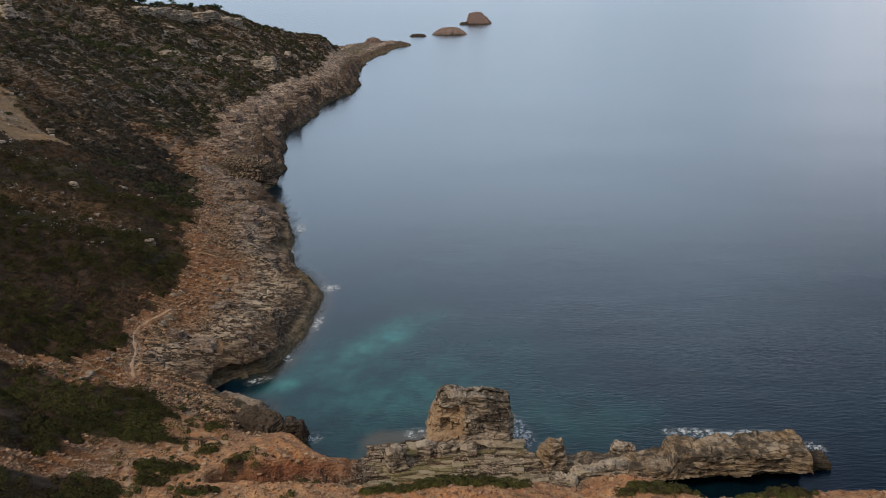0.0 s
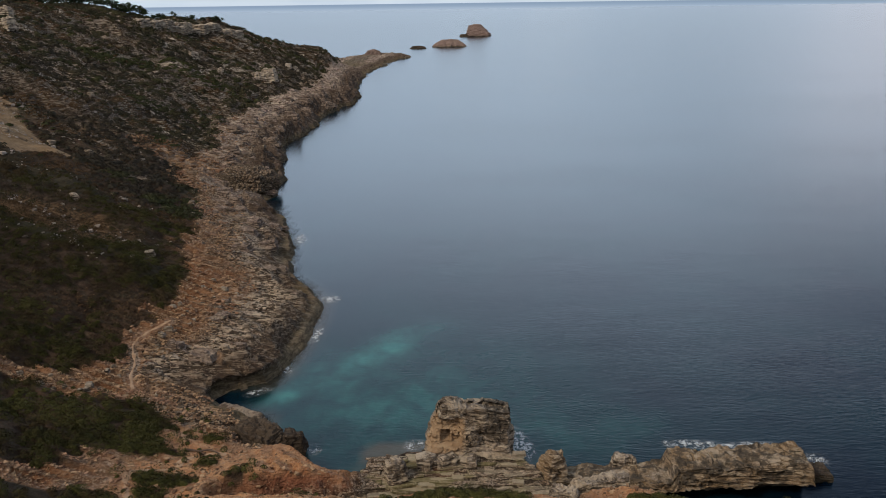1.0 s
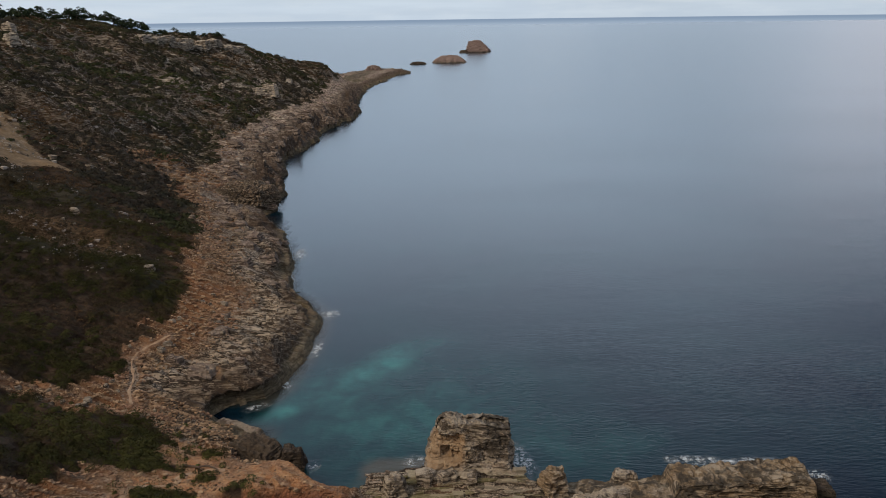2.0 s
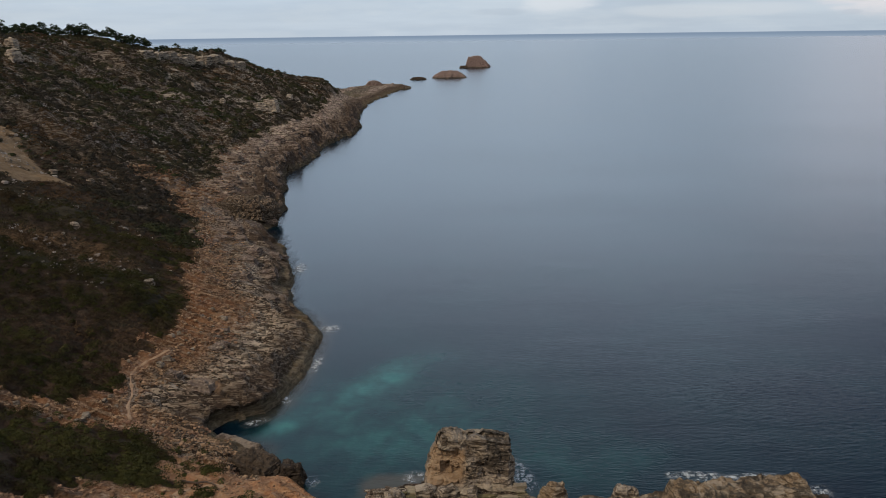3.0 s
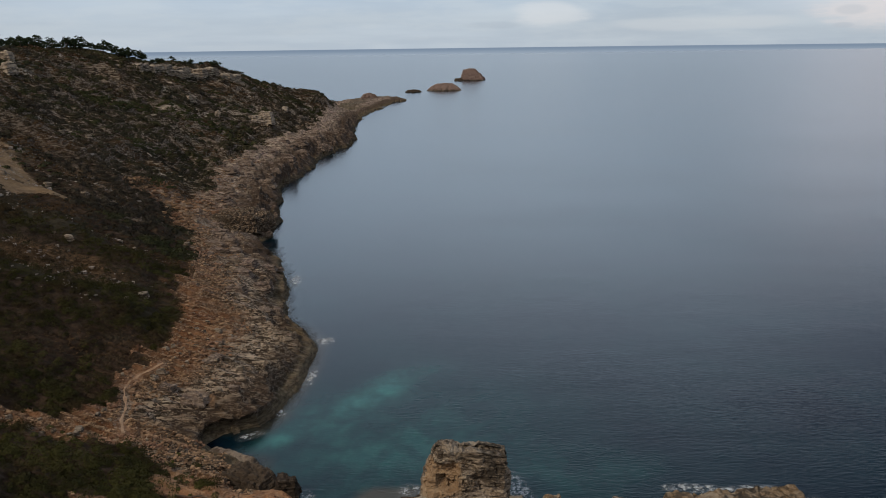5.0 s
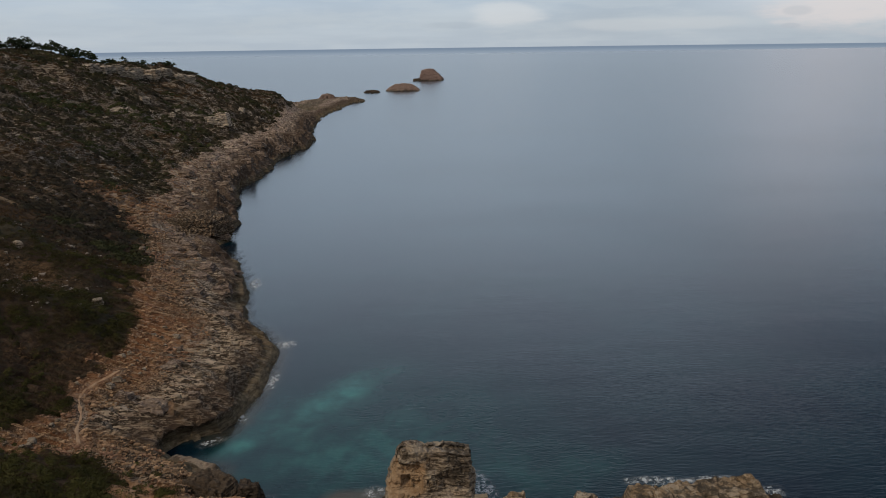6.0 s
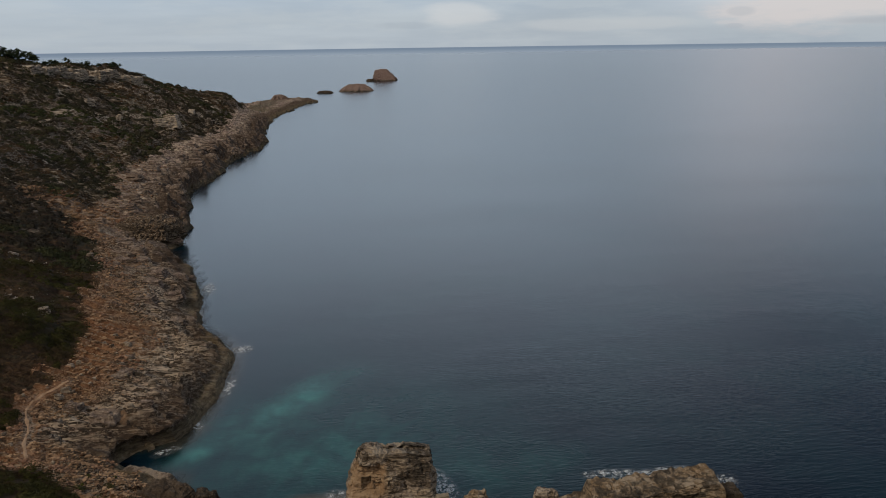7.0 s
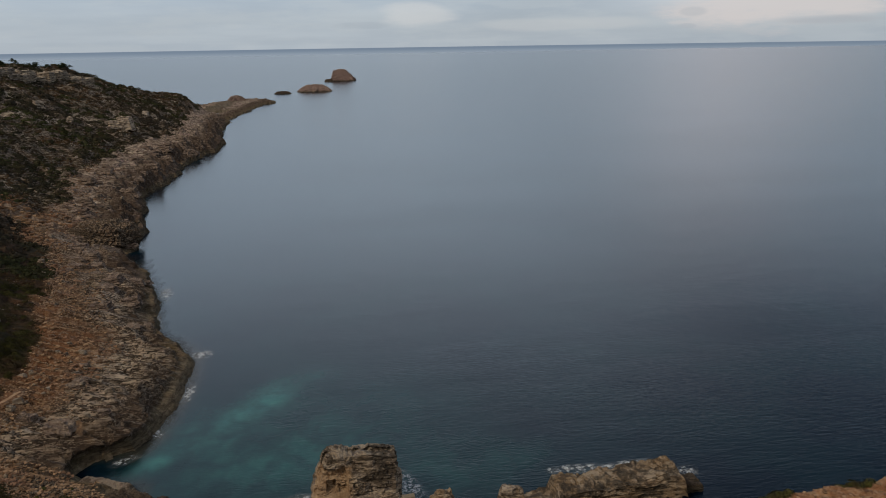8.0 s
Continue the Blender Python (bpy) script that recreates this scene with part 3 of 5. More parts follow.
def build_ground():
    X, Y = np.meshgrid(GX, GY)
    z0, d = land(X, Y)
    Z = relief(X, Y, z0, d)
    scrub, soil, sandy, thin = cover(X, Y, Z, d)
    nx, ny = len(GX), len(GY)
    # undercut the foot of the cliffs: push low rock towards the land
    e = 0.5
    gx = (shore_distance(X + e, Y) - d) / e
    gy = (shore_distance(X, Y + e) - d) / e
    cut = 1.5 * step(-3.0, -1.2, Z) * step(3.2, 1.4, Z) * step(3.5, 1.0, d) * (0.5 + vnoise(X / 9, Y / 9, seed=61)) * (0.35 + 1.45 * bell(X, Y, -35, 102, 8, 4)) * step(190, 150, Y)
    P = np.stack([X + gx * cut, Y + gy * cut, Z], -1).reshape(-1, 3)
    idx = np.arange(nx * ny).reshape(ny, nx)
    quads = np.stack([idx[:-1, :-1], idx[:-1, 1:], idx[1:, 1:], idx[1:, :-1]], -1).reshape(-1, 4)
    keep = (Z.reshape(-1)[quads] > -6.5).any(1)
    quads = quads[keep]
    used = np.unique(quads)
    remap = np.full(nx * ny, -1)
    remap[used] = np.arange(len(used))
    me = mesh_from("ground", P[used], remap[quads])
    float_attribute(me, "soil", soil.reshape(-1)[used])
    float_attribute(me, "grass", scrub.reshape(-1)[used])
    float_attribute(me, "sandy", sandy.reshape(-1)[used])
    float_attribute(me, "belt", (step(10 + 6.5 * step(170, 240, Y), 3 + 4 * step(170, 240, Y), d + 3 * fbm(X / 7, Y / 7, octaves=3, seed=63)) * step(84, 98, Y) * (0.75 + 0.25 * step(150, 200, Y))).reshape(-1)[used])
    float_attribute(me, "dusty", (step(-44, -38, X) * step(90, 84, Y) * (1 - quarry_part(X, Y))).reshape(-1)[used])
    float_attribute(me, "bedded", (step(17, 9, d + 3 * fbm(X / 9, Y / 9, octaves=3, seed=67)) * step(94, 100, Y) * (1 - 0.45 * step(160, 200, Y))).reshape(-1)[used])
    # the even share past y 190 paints distance haze onto the far rock
    float_attribute(me, "paled", np.clip(1.0 * bell(X, Y, -32.5, 129, 8, 11) + 0.6 * bell(X, Y, -40, 160, 5, 9) + 0.6 * bell(X, Y, -35, 96.5, 5, 1.6, -30) + 0.5 * step(0.25, 0.5, fbm(X / 12, Y / 12, octaves=3, seed=65)) * step(150, 250, Y) + 0.4 * step(190, 260, Y), 0, 1).reshape(-1)[used])
    wave = 5 * fbm(X / 11, Y / 11, octaves=4, seed=68)
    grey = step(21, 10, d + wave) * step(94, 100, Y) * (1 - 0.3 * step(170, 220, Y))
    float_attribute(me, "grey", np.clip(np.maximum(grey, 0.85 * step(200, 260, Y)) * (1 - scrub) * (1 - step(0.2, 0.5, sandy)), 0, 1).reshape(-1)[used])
    rag = 0.25 * fbm(X / 6, Y / 6, octaves=4, seed=69)
    float_attribute(me, "dry", np.clip(np.maximum(step(0.30, 0.62, bell(X, Y, -80, 141, 15, 13, 30) + rag), 0.8 * step(0.35, 0.65, bell(X, Y, -104, 214, 9, 7) + rag)), 0, 1).reshape(-1)[used])
    float_attribute(me, "scar", step(0.35, 0.6, bell(X, Y, -37.4, 106.2, 0.75, 2.3, 27) + 0.3 * rag).reshape(-1)[used])
    float_attribute(me, "red", np.clip(1.3 * bell(X, Y, -17.5, 72.9, 8, 1.7, 2) * step(6.5, 4.5, Z), 0, 0.9).reshape(-1)[used])
    float_attribute(me, "rosy", step(165, 230, Y).reshape(-1)[used])
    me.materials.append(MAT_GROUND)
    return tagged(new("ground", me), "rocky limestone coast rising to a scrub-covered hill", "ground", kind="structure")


ground = build_ground()


def build_water():
    xs = spaced((-4900, -300, 400), (-300, -80, 10), (-80, 110, 1.5), (110, 300, 12), (300, 5000, 400))
    ys = spaced((-4900, 30, 500), (30, 180, 1.5), (180, 420, 6), (420, 1000, 30), (1000, 5001, 400))
    X, Y = np.meshgrid(xs, ys)
    idx = np.arange(X.size).reshape(X.shape)
    quads = np.stack([idx[:-1, :-1], idx[:-1, 1:], idx[1:, 1:], idx[1:, :-1]], -1).reshape(-1, 4)
    me = smooth(mesh_from("water", np.stack([X, Y, X * 0], -1).reshape(-1, 3), quads))
    d = shore_distance(X, Y)
    near = step(-16, -1, d) * step(125, 105, Y) * step(30, 5, X)
    wob = 6 * fbm(X / 9, Y / 9, octaves=3, seed=73)
    bar = 0.85 * bell(X + 0.4 * wob, Y, -10.5, 117.0, 3.0, 9.5, -40) + 0.8 * bell(X + 0.3 * wob, Y, -26.0, 101.5, 2.2, 4.5, -48) + 0.34 * bell(X + wob, Y - wob, -8, 97, 12, 10)
    bar = bar + 0.22 * bell(X + wob, Y, -4, 104, 22, 20) + 0.20 * bell(X + wob, Y - wob, 20, 90, 14, 7)
    sh = np.clip(0.10 * near * (0.5 + vnoise(X / 9, Y / 9, seed=71)) + bar, 0, 1) * (1 - bell(X, Y, -36.5, 99.5, 6.5, 4))
    calm = step(-26, 8, X + 4 * wob / 6) * 0.55 + 0.45
    calm = calm * (1 - 0.5 * step(105, 190, Y + 0.5 * X)) * (1 - 0.35 * bell(X, Y, -10, 190, 45, 70)) * (1 + 0.35 * bell(X, Y, 45, 100, 30, 30))
    float_attribute(me, "ruffled", calm.reshape(-1))
    float_attribute(me, "shallow", sh.reshape(-1))
    float_attribute(me, "clear", (0.5 * step(-1.6, -0.1, d) * (1 - np.minimum(1, 1.6 * bell(X, Y, -36, 99.5, 8, 5)))).reshape(-1))
    reef = 0.75 * step(0.3, 0.55, bell(X, Y, -7, 85, 5.0, 3.4) + 0.12 * fbm(X / 2.5, Y / 2.5, octaves=3, seed=77)) + 0.5 * step(-3.5, -0.5, d + fbm(X / 4, Y / 4, seed=79)) * step(160, 140, Y)
    float_attribute(me, "reef", (np.clip(reef, 0, 0.8) * (1 - np.minimum(1, 1.6 * bell(X, Y, -36, 99.5, 8, 5)))).reshape(-1))
    me.materials.append(MAT_WATER)
    return tagged(new("water", me), "calm blue-grey sea with turquoise shallows", "water", kind="structure")


water = build_water()
# ---- rock things ----
def rock_material(name, warm, dark=0.0, wet_shade=1.3, bleach=0.0, tint=0.0, ochre=0.0):
    """The third number: metres above the sea up to which weed, spray and, on the ridge, painted shade darken the rock,
    0 for none.
    """
    n = Nodes(name)
    c, grain, mid = rock_color(n, warm, 1.4)
    c = n.mix(dark, c, (0.036, 0.028, 0.024))
    c = n.mix(n.math("MULTIPLY", n.ramp(mid, 0.62, 0.40), bleach), c, (0.52, 0.46, 0.40))
    c = n.mix(tint, c, (0.26, 0.182, 0.172))
    c = n.mix(n.math("MULTIPLY", n.ramp(n.noise(0.3, 4, 0.6), 0.34, 0.56, 0.35, 1.0), ochre), c, n.mix(n.ramp(grain, 0.35, 0.65), (0.17, 0.105, 0.052), (0.40, 0.275, 0.145)))
    if wet_shade:
        sep = n.t.nodes.new("ShaderNodeSeparateXYZ")
        n.put(sep.inputs[0], n.pos)
        tide = n.ramp(n.math("ADD", sep.outputs[2], n.math("MULTIPLY", n.math("SUBTRACT", mid, 0.5), 2.0)), wet_shade, wet_shade * 0.3)
        c = n.mix(n.math("MULTIPLY", tide, 0.85), c, (0.055, 0.048, 0.036))
    strata = n.noise(1.0, 4, 0.7, vec=n.scaled(0.22, 0.22, 2.3), distortion=0.4)
    c = n.mix(n.math("MULTIPLY", n.ramp(strata, 0.50, 0.57), min(0.9, bleach * 1.6)), c, (0.56, 0.475, 0.36))
    c = n.mix(n.ramp(strata, 0.46, 0.41, 0.0, 0.85), c, (0.055, 0.043, 0.032))
    c = n.mix(n.math("MULTIPLY", n.chance(), 0.25), c, (0.22, 0.17, 0.12))
    c = n.mix(n.math("MULTIPLY", n.attr("lichen"), n.ramp(n.noise(0.9, 5, 0.7), 0.32, 0.56)), c, (0.045, 0.04, 0.034))
    c = n.mix(n.math("MULTIPLY", n.attr("fresh"), n.ramp(grain, 0.50, 0.62, 0.9, 0.4)), c, n.mix(n.ramp(mid, 0.35, 0.65), (0.30, 0.195, 0.11), (0.45, 0.325, 0.205)))
    n.bump(n.math("ADD", n.math("MULTIPLY", mid, 0.6), n.math("MULTIPLY", grain, 0.5)), 1.0, 0.32)
    return n.done(c, 0.95, 0.05)


MAT_STACK = rock_material("ochre_limestone", 0.25, 0.05, 1.3, 0.4)
# 2.7: weed and spray, plus the undercut's shade painted into the ridge's foot
MAT_WALL = rock_material("brown_limestone", 0.7, 0.08, 2.7, 0.3, 0.0, 0.65)
MAT_DARK = rock_material("dark_wet_limestone", 0.4, 0.8)
MAT_PALE = rock_material("pale_limestone", 0.1, 0.05, 0.0, 0.35)
MAT_CLIFF = rock_material("cliff_limestone", 0.05, 0.0, 0.0, 0.9)
MAT_ISLET = rock_material("reddish_limestone", 0.05, 0.1, 2.2, 0.15, 0.85)
MAT_BLUFF = rock_material("red_brown_limestone", 0.8, 0.15)


def box_shell(nx, ny, nz):
    """Faces of a box split into a fine net: points from -1 to 1, and quads."""
    pts, quads, at = [], [], {}

    def vert(i, j, k):
        key = (i, j, k)
        if key not in at:
            at[key] = len(pts)
            pts.append((2 * i / nx - 1, 2 * j / ny - 1, 2 * k / nz - 1))
        return at[key]

    for i in range(nx):
        for k in range(nz):
            quads.append((vert(i, 0, k), vert(i + 1, 0, k), vert(i + 1, 0, k + 1), vert(i, 0, k + 1)))
            quads.append((vert(i, ny, k), vert(i, ny, k + 1), vert(i + 1, ny, k + 1), vert(i + 1, ny, k)))
    for j in range(ny):
        for k in range(nz):
            quads.append((vert(0, j, k), vert(0, j, k + 1), vert(0, j + 1, k + 1), vert(0, j + 1, k)))
            quads.append((vert(nx, j, k), vert(nx, j + 1, k), vert(nx, j + 1, k + 1), vert(nx, j, k + 1)))
    for i in range(nx):
        for j in range(ny):
            quads.append((vert(i, j, nz), vert(i + 1, j, nz), vert(i + 1, j + 1, nz), vert(i, j + 1, nz)))
    return np.array(pts), np.array(quads)


def rock_mesh(name, size, net, seed, shape=None, rough=0.45, beds=0.35, round_off=0.25):
    """A weathered block: rounded corners, beds that stand out or are eaten back, pits and cracks. Its base is at z 0."""
    p, quads = box_shell(*net)
    r = np.linalg.norm(p, axis=1, keepdims=True)
    inf = np.abs(p).max(1, keepdims=True)
    p = p * (1 - round_off) + p / r * inf * 1.12 * round_off
    q = p * np.array(size) / 2
    q[:, 2] += size[2] / 2
    out = p / np.maximum(np.linalg.norm(p, axis=1, keepdims=True), 1e-6)
    x, y, z = q.T + seed * 7.3
    side = step(0.95, 0.6, np.abs(out[:, 2]))
    level = z + 0.10 * x + 0.22 * fbm(x / 6, y / 6, z / 6, 3, seed)
    bed = 0.0
    for thick, share in ((0.62, 0.9), (0.24, 0.6)):
        k = np.floor(level / thick)
        zone = np.floor(x / (3.1 * thick + 1) + 0.37 * k) + np.floor(y / (2.6 * thick + 1))
        bed = bed + share * (vnoise(k + 0.0, zone + 0.0, seed=seed + 5) - 0.5) * step(0.0, 0.18, level / thick - k)
    cut = step(0.78, 0.92, ridged(x / 2.3, y / 2.3, z / 1.3, 2, seed + 8))
    push = -rough * 0.6 * cut + rough * 0.5 * fbm(x / 0.6, y / 0.6, z / 0.45, 2, seed + 9) + rough * 1.6 * fbm(x / 3.5, y / 3.5, z / 3.5, 4, seed + 1) + rough * 0.9 * (ridged(x / 1.7, y / 1.7, z / 1.7, 3, seed + 2) - 0.65) + beds * bed * side * 1.4
    push = push + rough * 0.34 * (ridged(x / 0.75, y / 0.75, z / 0.5, 2, seed + 12) - 0.6)
    q = q + out * push[:, None]
    if shape:
        q = shape(q)
    return mesh_from(name, q, quads)


def rock(name, at, size, net, seed, material, label, category="rock", turn=0.0, lean=(0, 0), shape=None, group="", **kw):
    me = rock_mesh(name, size, net, seed, shape, **kw)
    me.materials.append(material)
    ob = tagged(new(name, me), label, category, group)
    ob.matrix_world = pose(*at, lean[0], lean[1], turn)
    return ob


def stack_shape(q):
    x, y, z = q.T.copy()
    h = z / 11.0
    # narrower neck low on the seaward end, a broad brow on top, lower to the right and back
    x = x * (1.0 - 0.10 * step(0.15, 0.75, h)) + 0.5 * h
    x = x + 0.9 * step(0.35, 0.0, h) * np.sign(x) + 1.1 * step(0.35, 1.0, h) * step(1.0, -4.0, x)
    y = y + 1.6 * step(0.2, 1.0, h) * (y < 0)
    z = z - 0.5 * step(0.7, 1.0, h) * step(-1.0, 5.5, x) - 1.2 * step(0.7, 1.0, h) * step(0, 3.5, y) - 0.5 * step(0.8, 1, h) * step(-2.5, -5, x)
    # quarried recess with a square niche cut in it
    face = step(-0.5, -1.2, y)
    y = y + 0.8 * face * step(-5.4, -4.9, x) * step(-0.6, -1.2, x) * step(5.0, 5.6, z) * step(9.3, 8.6, z)
    for cx, cz, w, hh, deep in ((-2.9, 6.6, 0.62, 0.8, 1.0), (-1.6, 6.1, 0.4, 0.5, 0.5)):
        y = y + deep * face * (np.abs(x - cx) < w) * (np.abs(z - cz) < hh)
    # thin beds at the foot
    y = y - 0.5 * step(0.4, 0.15, h) * (y < 0) * (0.4 + vnoise(z / 0.4, x / 3, seed=4))
    return np.stack([x, y, z], 1)


rock("rock_pillar", (2.9, 82.6, -0.8), (11.6, 6.6, 10.7), (128, 70, 124), 3, MAT_STACK, "tall ochre limestone sea stack with a square niche cut into it", "sea stack", shape=stack_shape, rough=0.52, beds=0.42, round_off=0.2)
pillar = bpy.data.objects["rock_pillar"].data
body = np.empty(len(pillar.vertices) * 3, dtype=np.float32)
pillar.vertices.foreach_get("co", body)
bx, by, bz = body.reshape(-1, 3).T
float_attribute(pillar, "fresh", step(-6.0, -5.0, bx) * step(0.6, -1.0, bx + fbm(bx, bz, seed=2)) * step(4.2, 5.0, bz) * step(9.6, 8.8, bz + 0.6 * fbm(bx, bz, seed=3)) * (by < 0.5))

float_attribute(pillar, "lichen", np.clip(step(0.8, 3.6, bx + 1.5 * fbm(bx / 2, bz / 2, seed=6)) * step(6.0, 8.5, bz + 1.5 * fbm(bx / 2, by / 2, seed=7)) + 0.2 * step(9.2, 10.2, bz), 0, 0.85))


def wall_shape(q):
    x, y, z = q.T.copy()
    u = (x + 16.0) / 32.0                                # 0 at the root, 1 at the seaward end
    top = 0.38 + 0.34 * np.clip(u / 0.42, 0, 1) + 0.25 * step(0.435, 0.465, u) + 0.07 * bell(u, u * 0, 0.93, 0, 0.05, 1) - 0.5 * step(0.975, 1.02, u)
    top = top - 0.02 + 0.07 * fbm(x / 2.2, y / 2.2, octaves=3, seed=12) - 0.06 * step(0.5, 2.5, y)
    z = z * top
    y = y + 2.5 * step(3.3, 1.2, z) * (y < 0) * step(0.12, 0.45, u) - 0.5 * (y < 0) * step(2.2, 3.4, z)
    y = y + 0.5 * z * (y > 0) * -0.25 - 1.2 * np.sin(u * 3.0) + 0.8 * fbm(x / 6, x * 0, octaves=2, seed=13)
    y = y * (1.0 - 0.35 * step(0.2, 0.0, u))
    return np.stack([x, y, z], 1)


rock("rock_wall", (29.9, 78.0, -0.8), (32, 5.2, 6.3), (300, 46, 70), 11, MAT_WALL, "long brown limestone ridge standing in the water, undercut at its foot", "rock ridge", turn=-0.5, shape=wall_shape, rough=0.48, beds=0.42, round_off=0.10)

ridge = bpy.data.objects["rock_wall"].data
body = np.empty(len(ridge.vertices) * 3, dtype=np.float32)
ridge.vertices.foreach_get("co", body)
bx, by, bz = body.reshape(-1, 3).T
float_attribute(ridge, "lichen", 0.85 * step(0.0, 0.22, fbm(bx / 2.0, by / 1.5, bz / 0.8, octaves=4, seed=14) + 0.12 * step(4.2, 5.4, bz)))


def taper(k):
    def shape(q):
        f = 1 - k * np.clip(q[:, 2:3] / q[:, 2].max(), 0, 1)
        return np.concatenate([q[:, :2] * f, q[:, 2:]], 1)
    return shape


rock("low_ledge", (47.8, 79.4, -1.3), (7.5, 4.5, 2.5), (40, 26, 16), 14, MAT_DARK, "low dark wave-washed ledge at the ridge's end", "rock ledge", shape=taper(0.3))
rock("leaning_boulder", (-6.0, 76.6, 1.3), (3.3, 2.4, 4.4), (34, 30, 50), 15, MAT_PALE, "pale leaning limestone block on the quarry ledge", "boulder", turn=12, lean=(6, -10), shape=taper(0.35), rough=0.5, beds=0.1, round_off=0.45)
rock("knobbly_pinnacle", (13.6, 77.6, 0.2), (3.3, 2.8, 5.0), (44, 38, 60), 16, MAT_WALL, "knobbly brown limestone pinnacle beside the quarry ledge", "rock pinnacle", turn=20, lean=(0, 8), shape=taper(0.3), rough=0.75, beds=0.15, round_off=0.5)
rock("broken_block", (14.5, 73.4, 0.6), (4.2, 2.4, 2.4), (44, 28, 26), 17, MAT_PALE, "broken pale limestone block at the ledge's edge", "boulder", turn=-15, shape=taper(0.3), rough=0.5, beds=0.15, round_off=0.45)
rock("dark_shore_rock", (-26.8, 87.6, -0.9), (9.5, 5.0, 4.0), (52, 30, 26), 18, MAT_DARK, "dark pitted rock mass at the water's edge", "shore rock", turn=-28, shape=taper(0.3), rough=0.6)
rock("dark_boulder", (-21.2, 85.8, -0.8), (3.2, 3.0, 4.2), (28, 26, 30), 19, MAT_DARK, "dark round boulder standing in the sea", "boulder", turn=10, shape=taper(0.3))

rock("shore_slab", (-31.4, 95.4, -0.9), (10.0, 3.0, 1.9), (60, 20, 14), 20, rock_material("grey_slab", 0.0, 0.12, 1.3, 0.2, 0.25), "smooth grey limestone slab sloping into the cove", "rock slab", turn=-25, lean=(9, 2), shape=taper(0.2), rough=0.22, beds=0.12, round_off=0.35)


def bluff_shape(q):
    """A dome with a hollow foot towards the inlet."""
    x, y, z = q.T.copy()
    y = y + 3.2 * step(5.2, 3.4, z) * step(1, -3, y)
    x = x - 2.0 * step(4.2, 2.4, z) * step(1, 6, x)
    return np.stack([x, y, z], 1)


rock("red_bluff", (-64.0, 229.5, -2.0), (19, 15, 10.5), (84, 64, 44), 27, MAT_BLUFF, "rounded reddish limestone bluff over a dark inlet", "bluff", turn=-12, shape=bluff_shape, rough=1.0, beds=0.2, round_off=0.7)

rock("rock_knob", (43.9, 77.6, 4.3), (2.4, 2.2, 2.0), (26, 22, 24), 28, MAT_WALL, "rough rock knob on the ridge's seaward end", "rock knob", turn=15, shape=taper(0.4), rough=0.4, beds=0.15, round_off=0.5)
rock("rock_knob", (23.2, 79.0, 1.4), (3.4, 2.4, 2.3), (30, 24, 28), 29, MAT_PALE, "rough pale rock knob on the low part of the ridge", "rock knob", turn=-10, shape=taper(0.4), rough=0.5, beds=0.2, round_off=0.5)
rock("pale_ledge", (19.5, 75.0, 0.2), (9.5, 2.6, 3.0), (64, 24, 24), 30, MAT_PALE, "pale bedded limestone ledge at the ridge's root", "rock ledge", turn=6, shape=taper(0.3), rough=0.4, beds=0.4, round_off=0.3)

# islets off the spit
def islet_shape(q):
    x, y, z = q.T.copy()
    h = np.clip(z / 20, 0, 1)
    x = x * (1 - 0.30 * h) - 2.0 * h
    y = y * (1 - 0.45 * h)
    z = z - 6.0 * step(2, 12, x) * step(0.25, 0.9, h)
    return np.stack([x, y, z], 1)


rock("islet", (67.0, 1282, -3), (44, 30, 21), (56, 40, 40), 21, MAT_ISLET, "steep reddish rock islet far out in the sea", "islet", turn=-10, shape=islet_shape, rough=1.5, beds=0.6, round_off=0.3)
rock("small_skerry", (41.0, 1262, -2), (18, 10, 6), (24, 16, 10), 22, MAT_DARK, "small dark skerry at the islet's foot", "skerry", shape=taper(0.4), rough=0.9)
rock("low_islet", (13.0, 1000, -3), (54, 26, 12), (60, 30, 18), 23, MAT_ISLET, "low flat rock islet off the spit", "islet", turn=4, shape=taper(0.6), rough=1.1, beds=0.5, round_off=0.45)
rock("skerry", (-28.5, 968, -2), (24, 12, 5.0), (36, 18, 10), 24, MAT_DARK, "thin dark skerry just above the sea", "skerry", shape=taper(0.4), rough=0.8, round_off=0.4)
rock("spit_knoll", (-72, 800, -1), (24, 12, 10), (34, 22, 18), 25, MAT_ISLET, "reddish block of rock on the low spit", "rock knoll", turn=8, shape=taper(0.5), rough=1.6, round_off=0.4)


def ground_at(x, y):
    x, y = np.atleast_1d(np.asarray(x, float)), np.atleast_1d(np.asarray(y, float))
    z, d = land(x, y)
    return relief(x, y, z, d)


# ---- beds of stone on the quarry floor ----
def slab_meshes():
    out = []
    rng = np.random.default_rng(5)
    for i in range(6):
        p, quads = box_shell(8, 4, 1)
        q = p * 0.5 * (1 - 0.04 * np.abs(p[:, [1, 2, 0]]))
        q = q + np.array((0.05, 0.16, 0.08)) * (rng.random(q.shape) - 0.5) + 0.10 * np.sign(p) * (vnoise(p[:, :1] * 2 + i, p[:, 1:2] * 2, p[:, 2:] * 2, i) - 0.5)
        q[:, 2] += 0.5
        me = mesh_from("slab", q, quads)
        me.materials.append(MAT_SLAB)
        out.append(me)
    return out


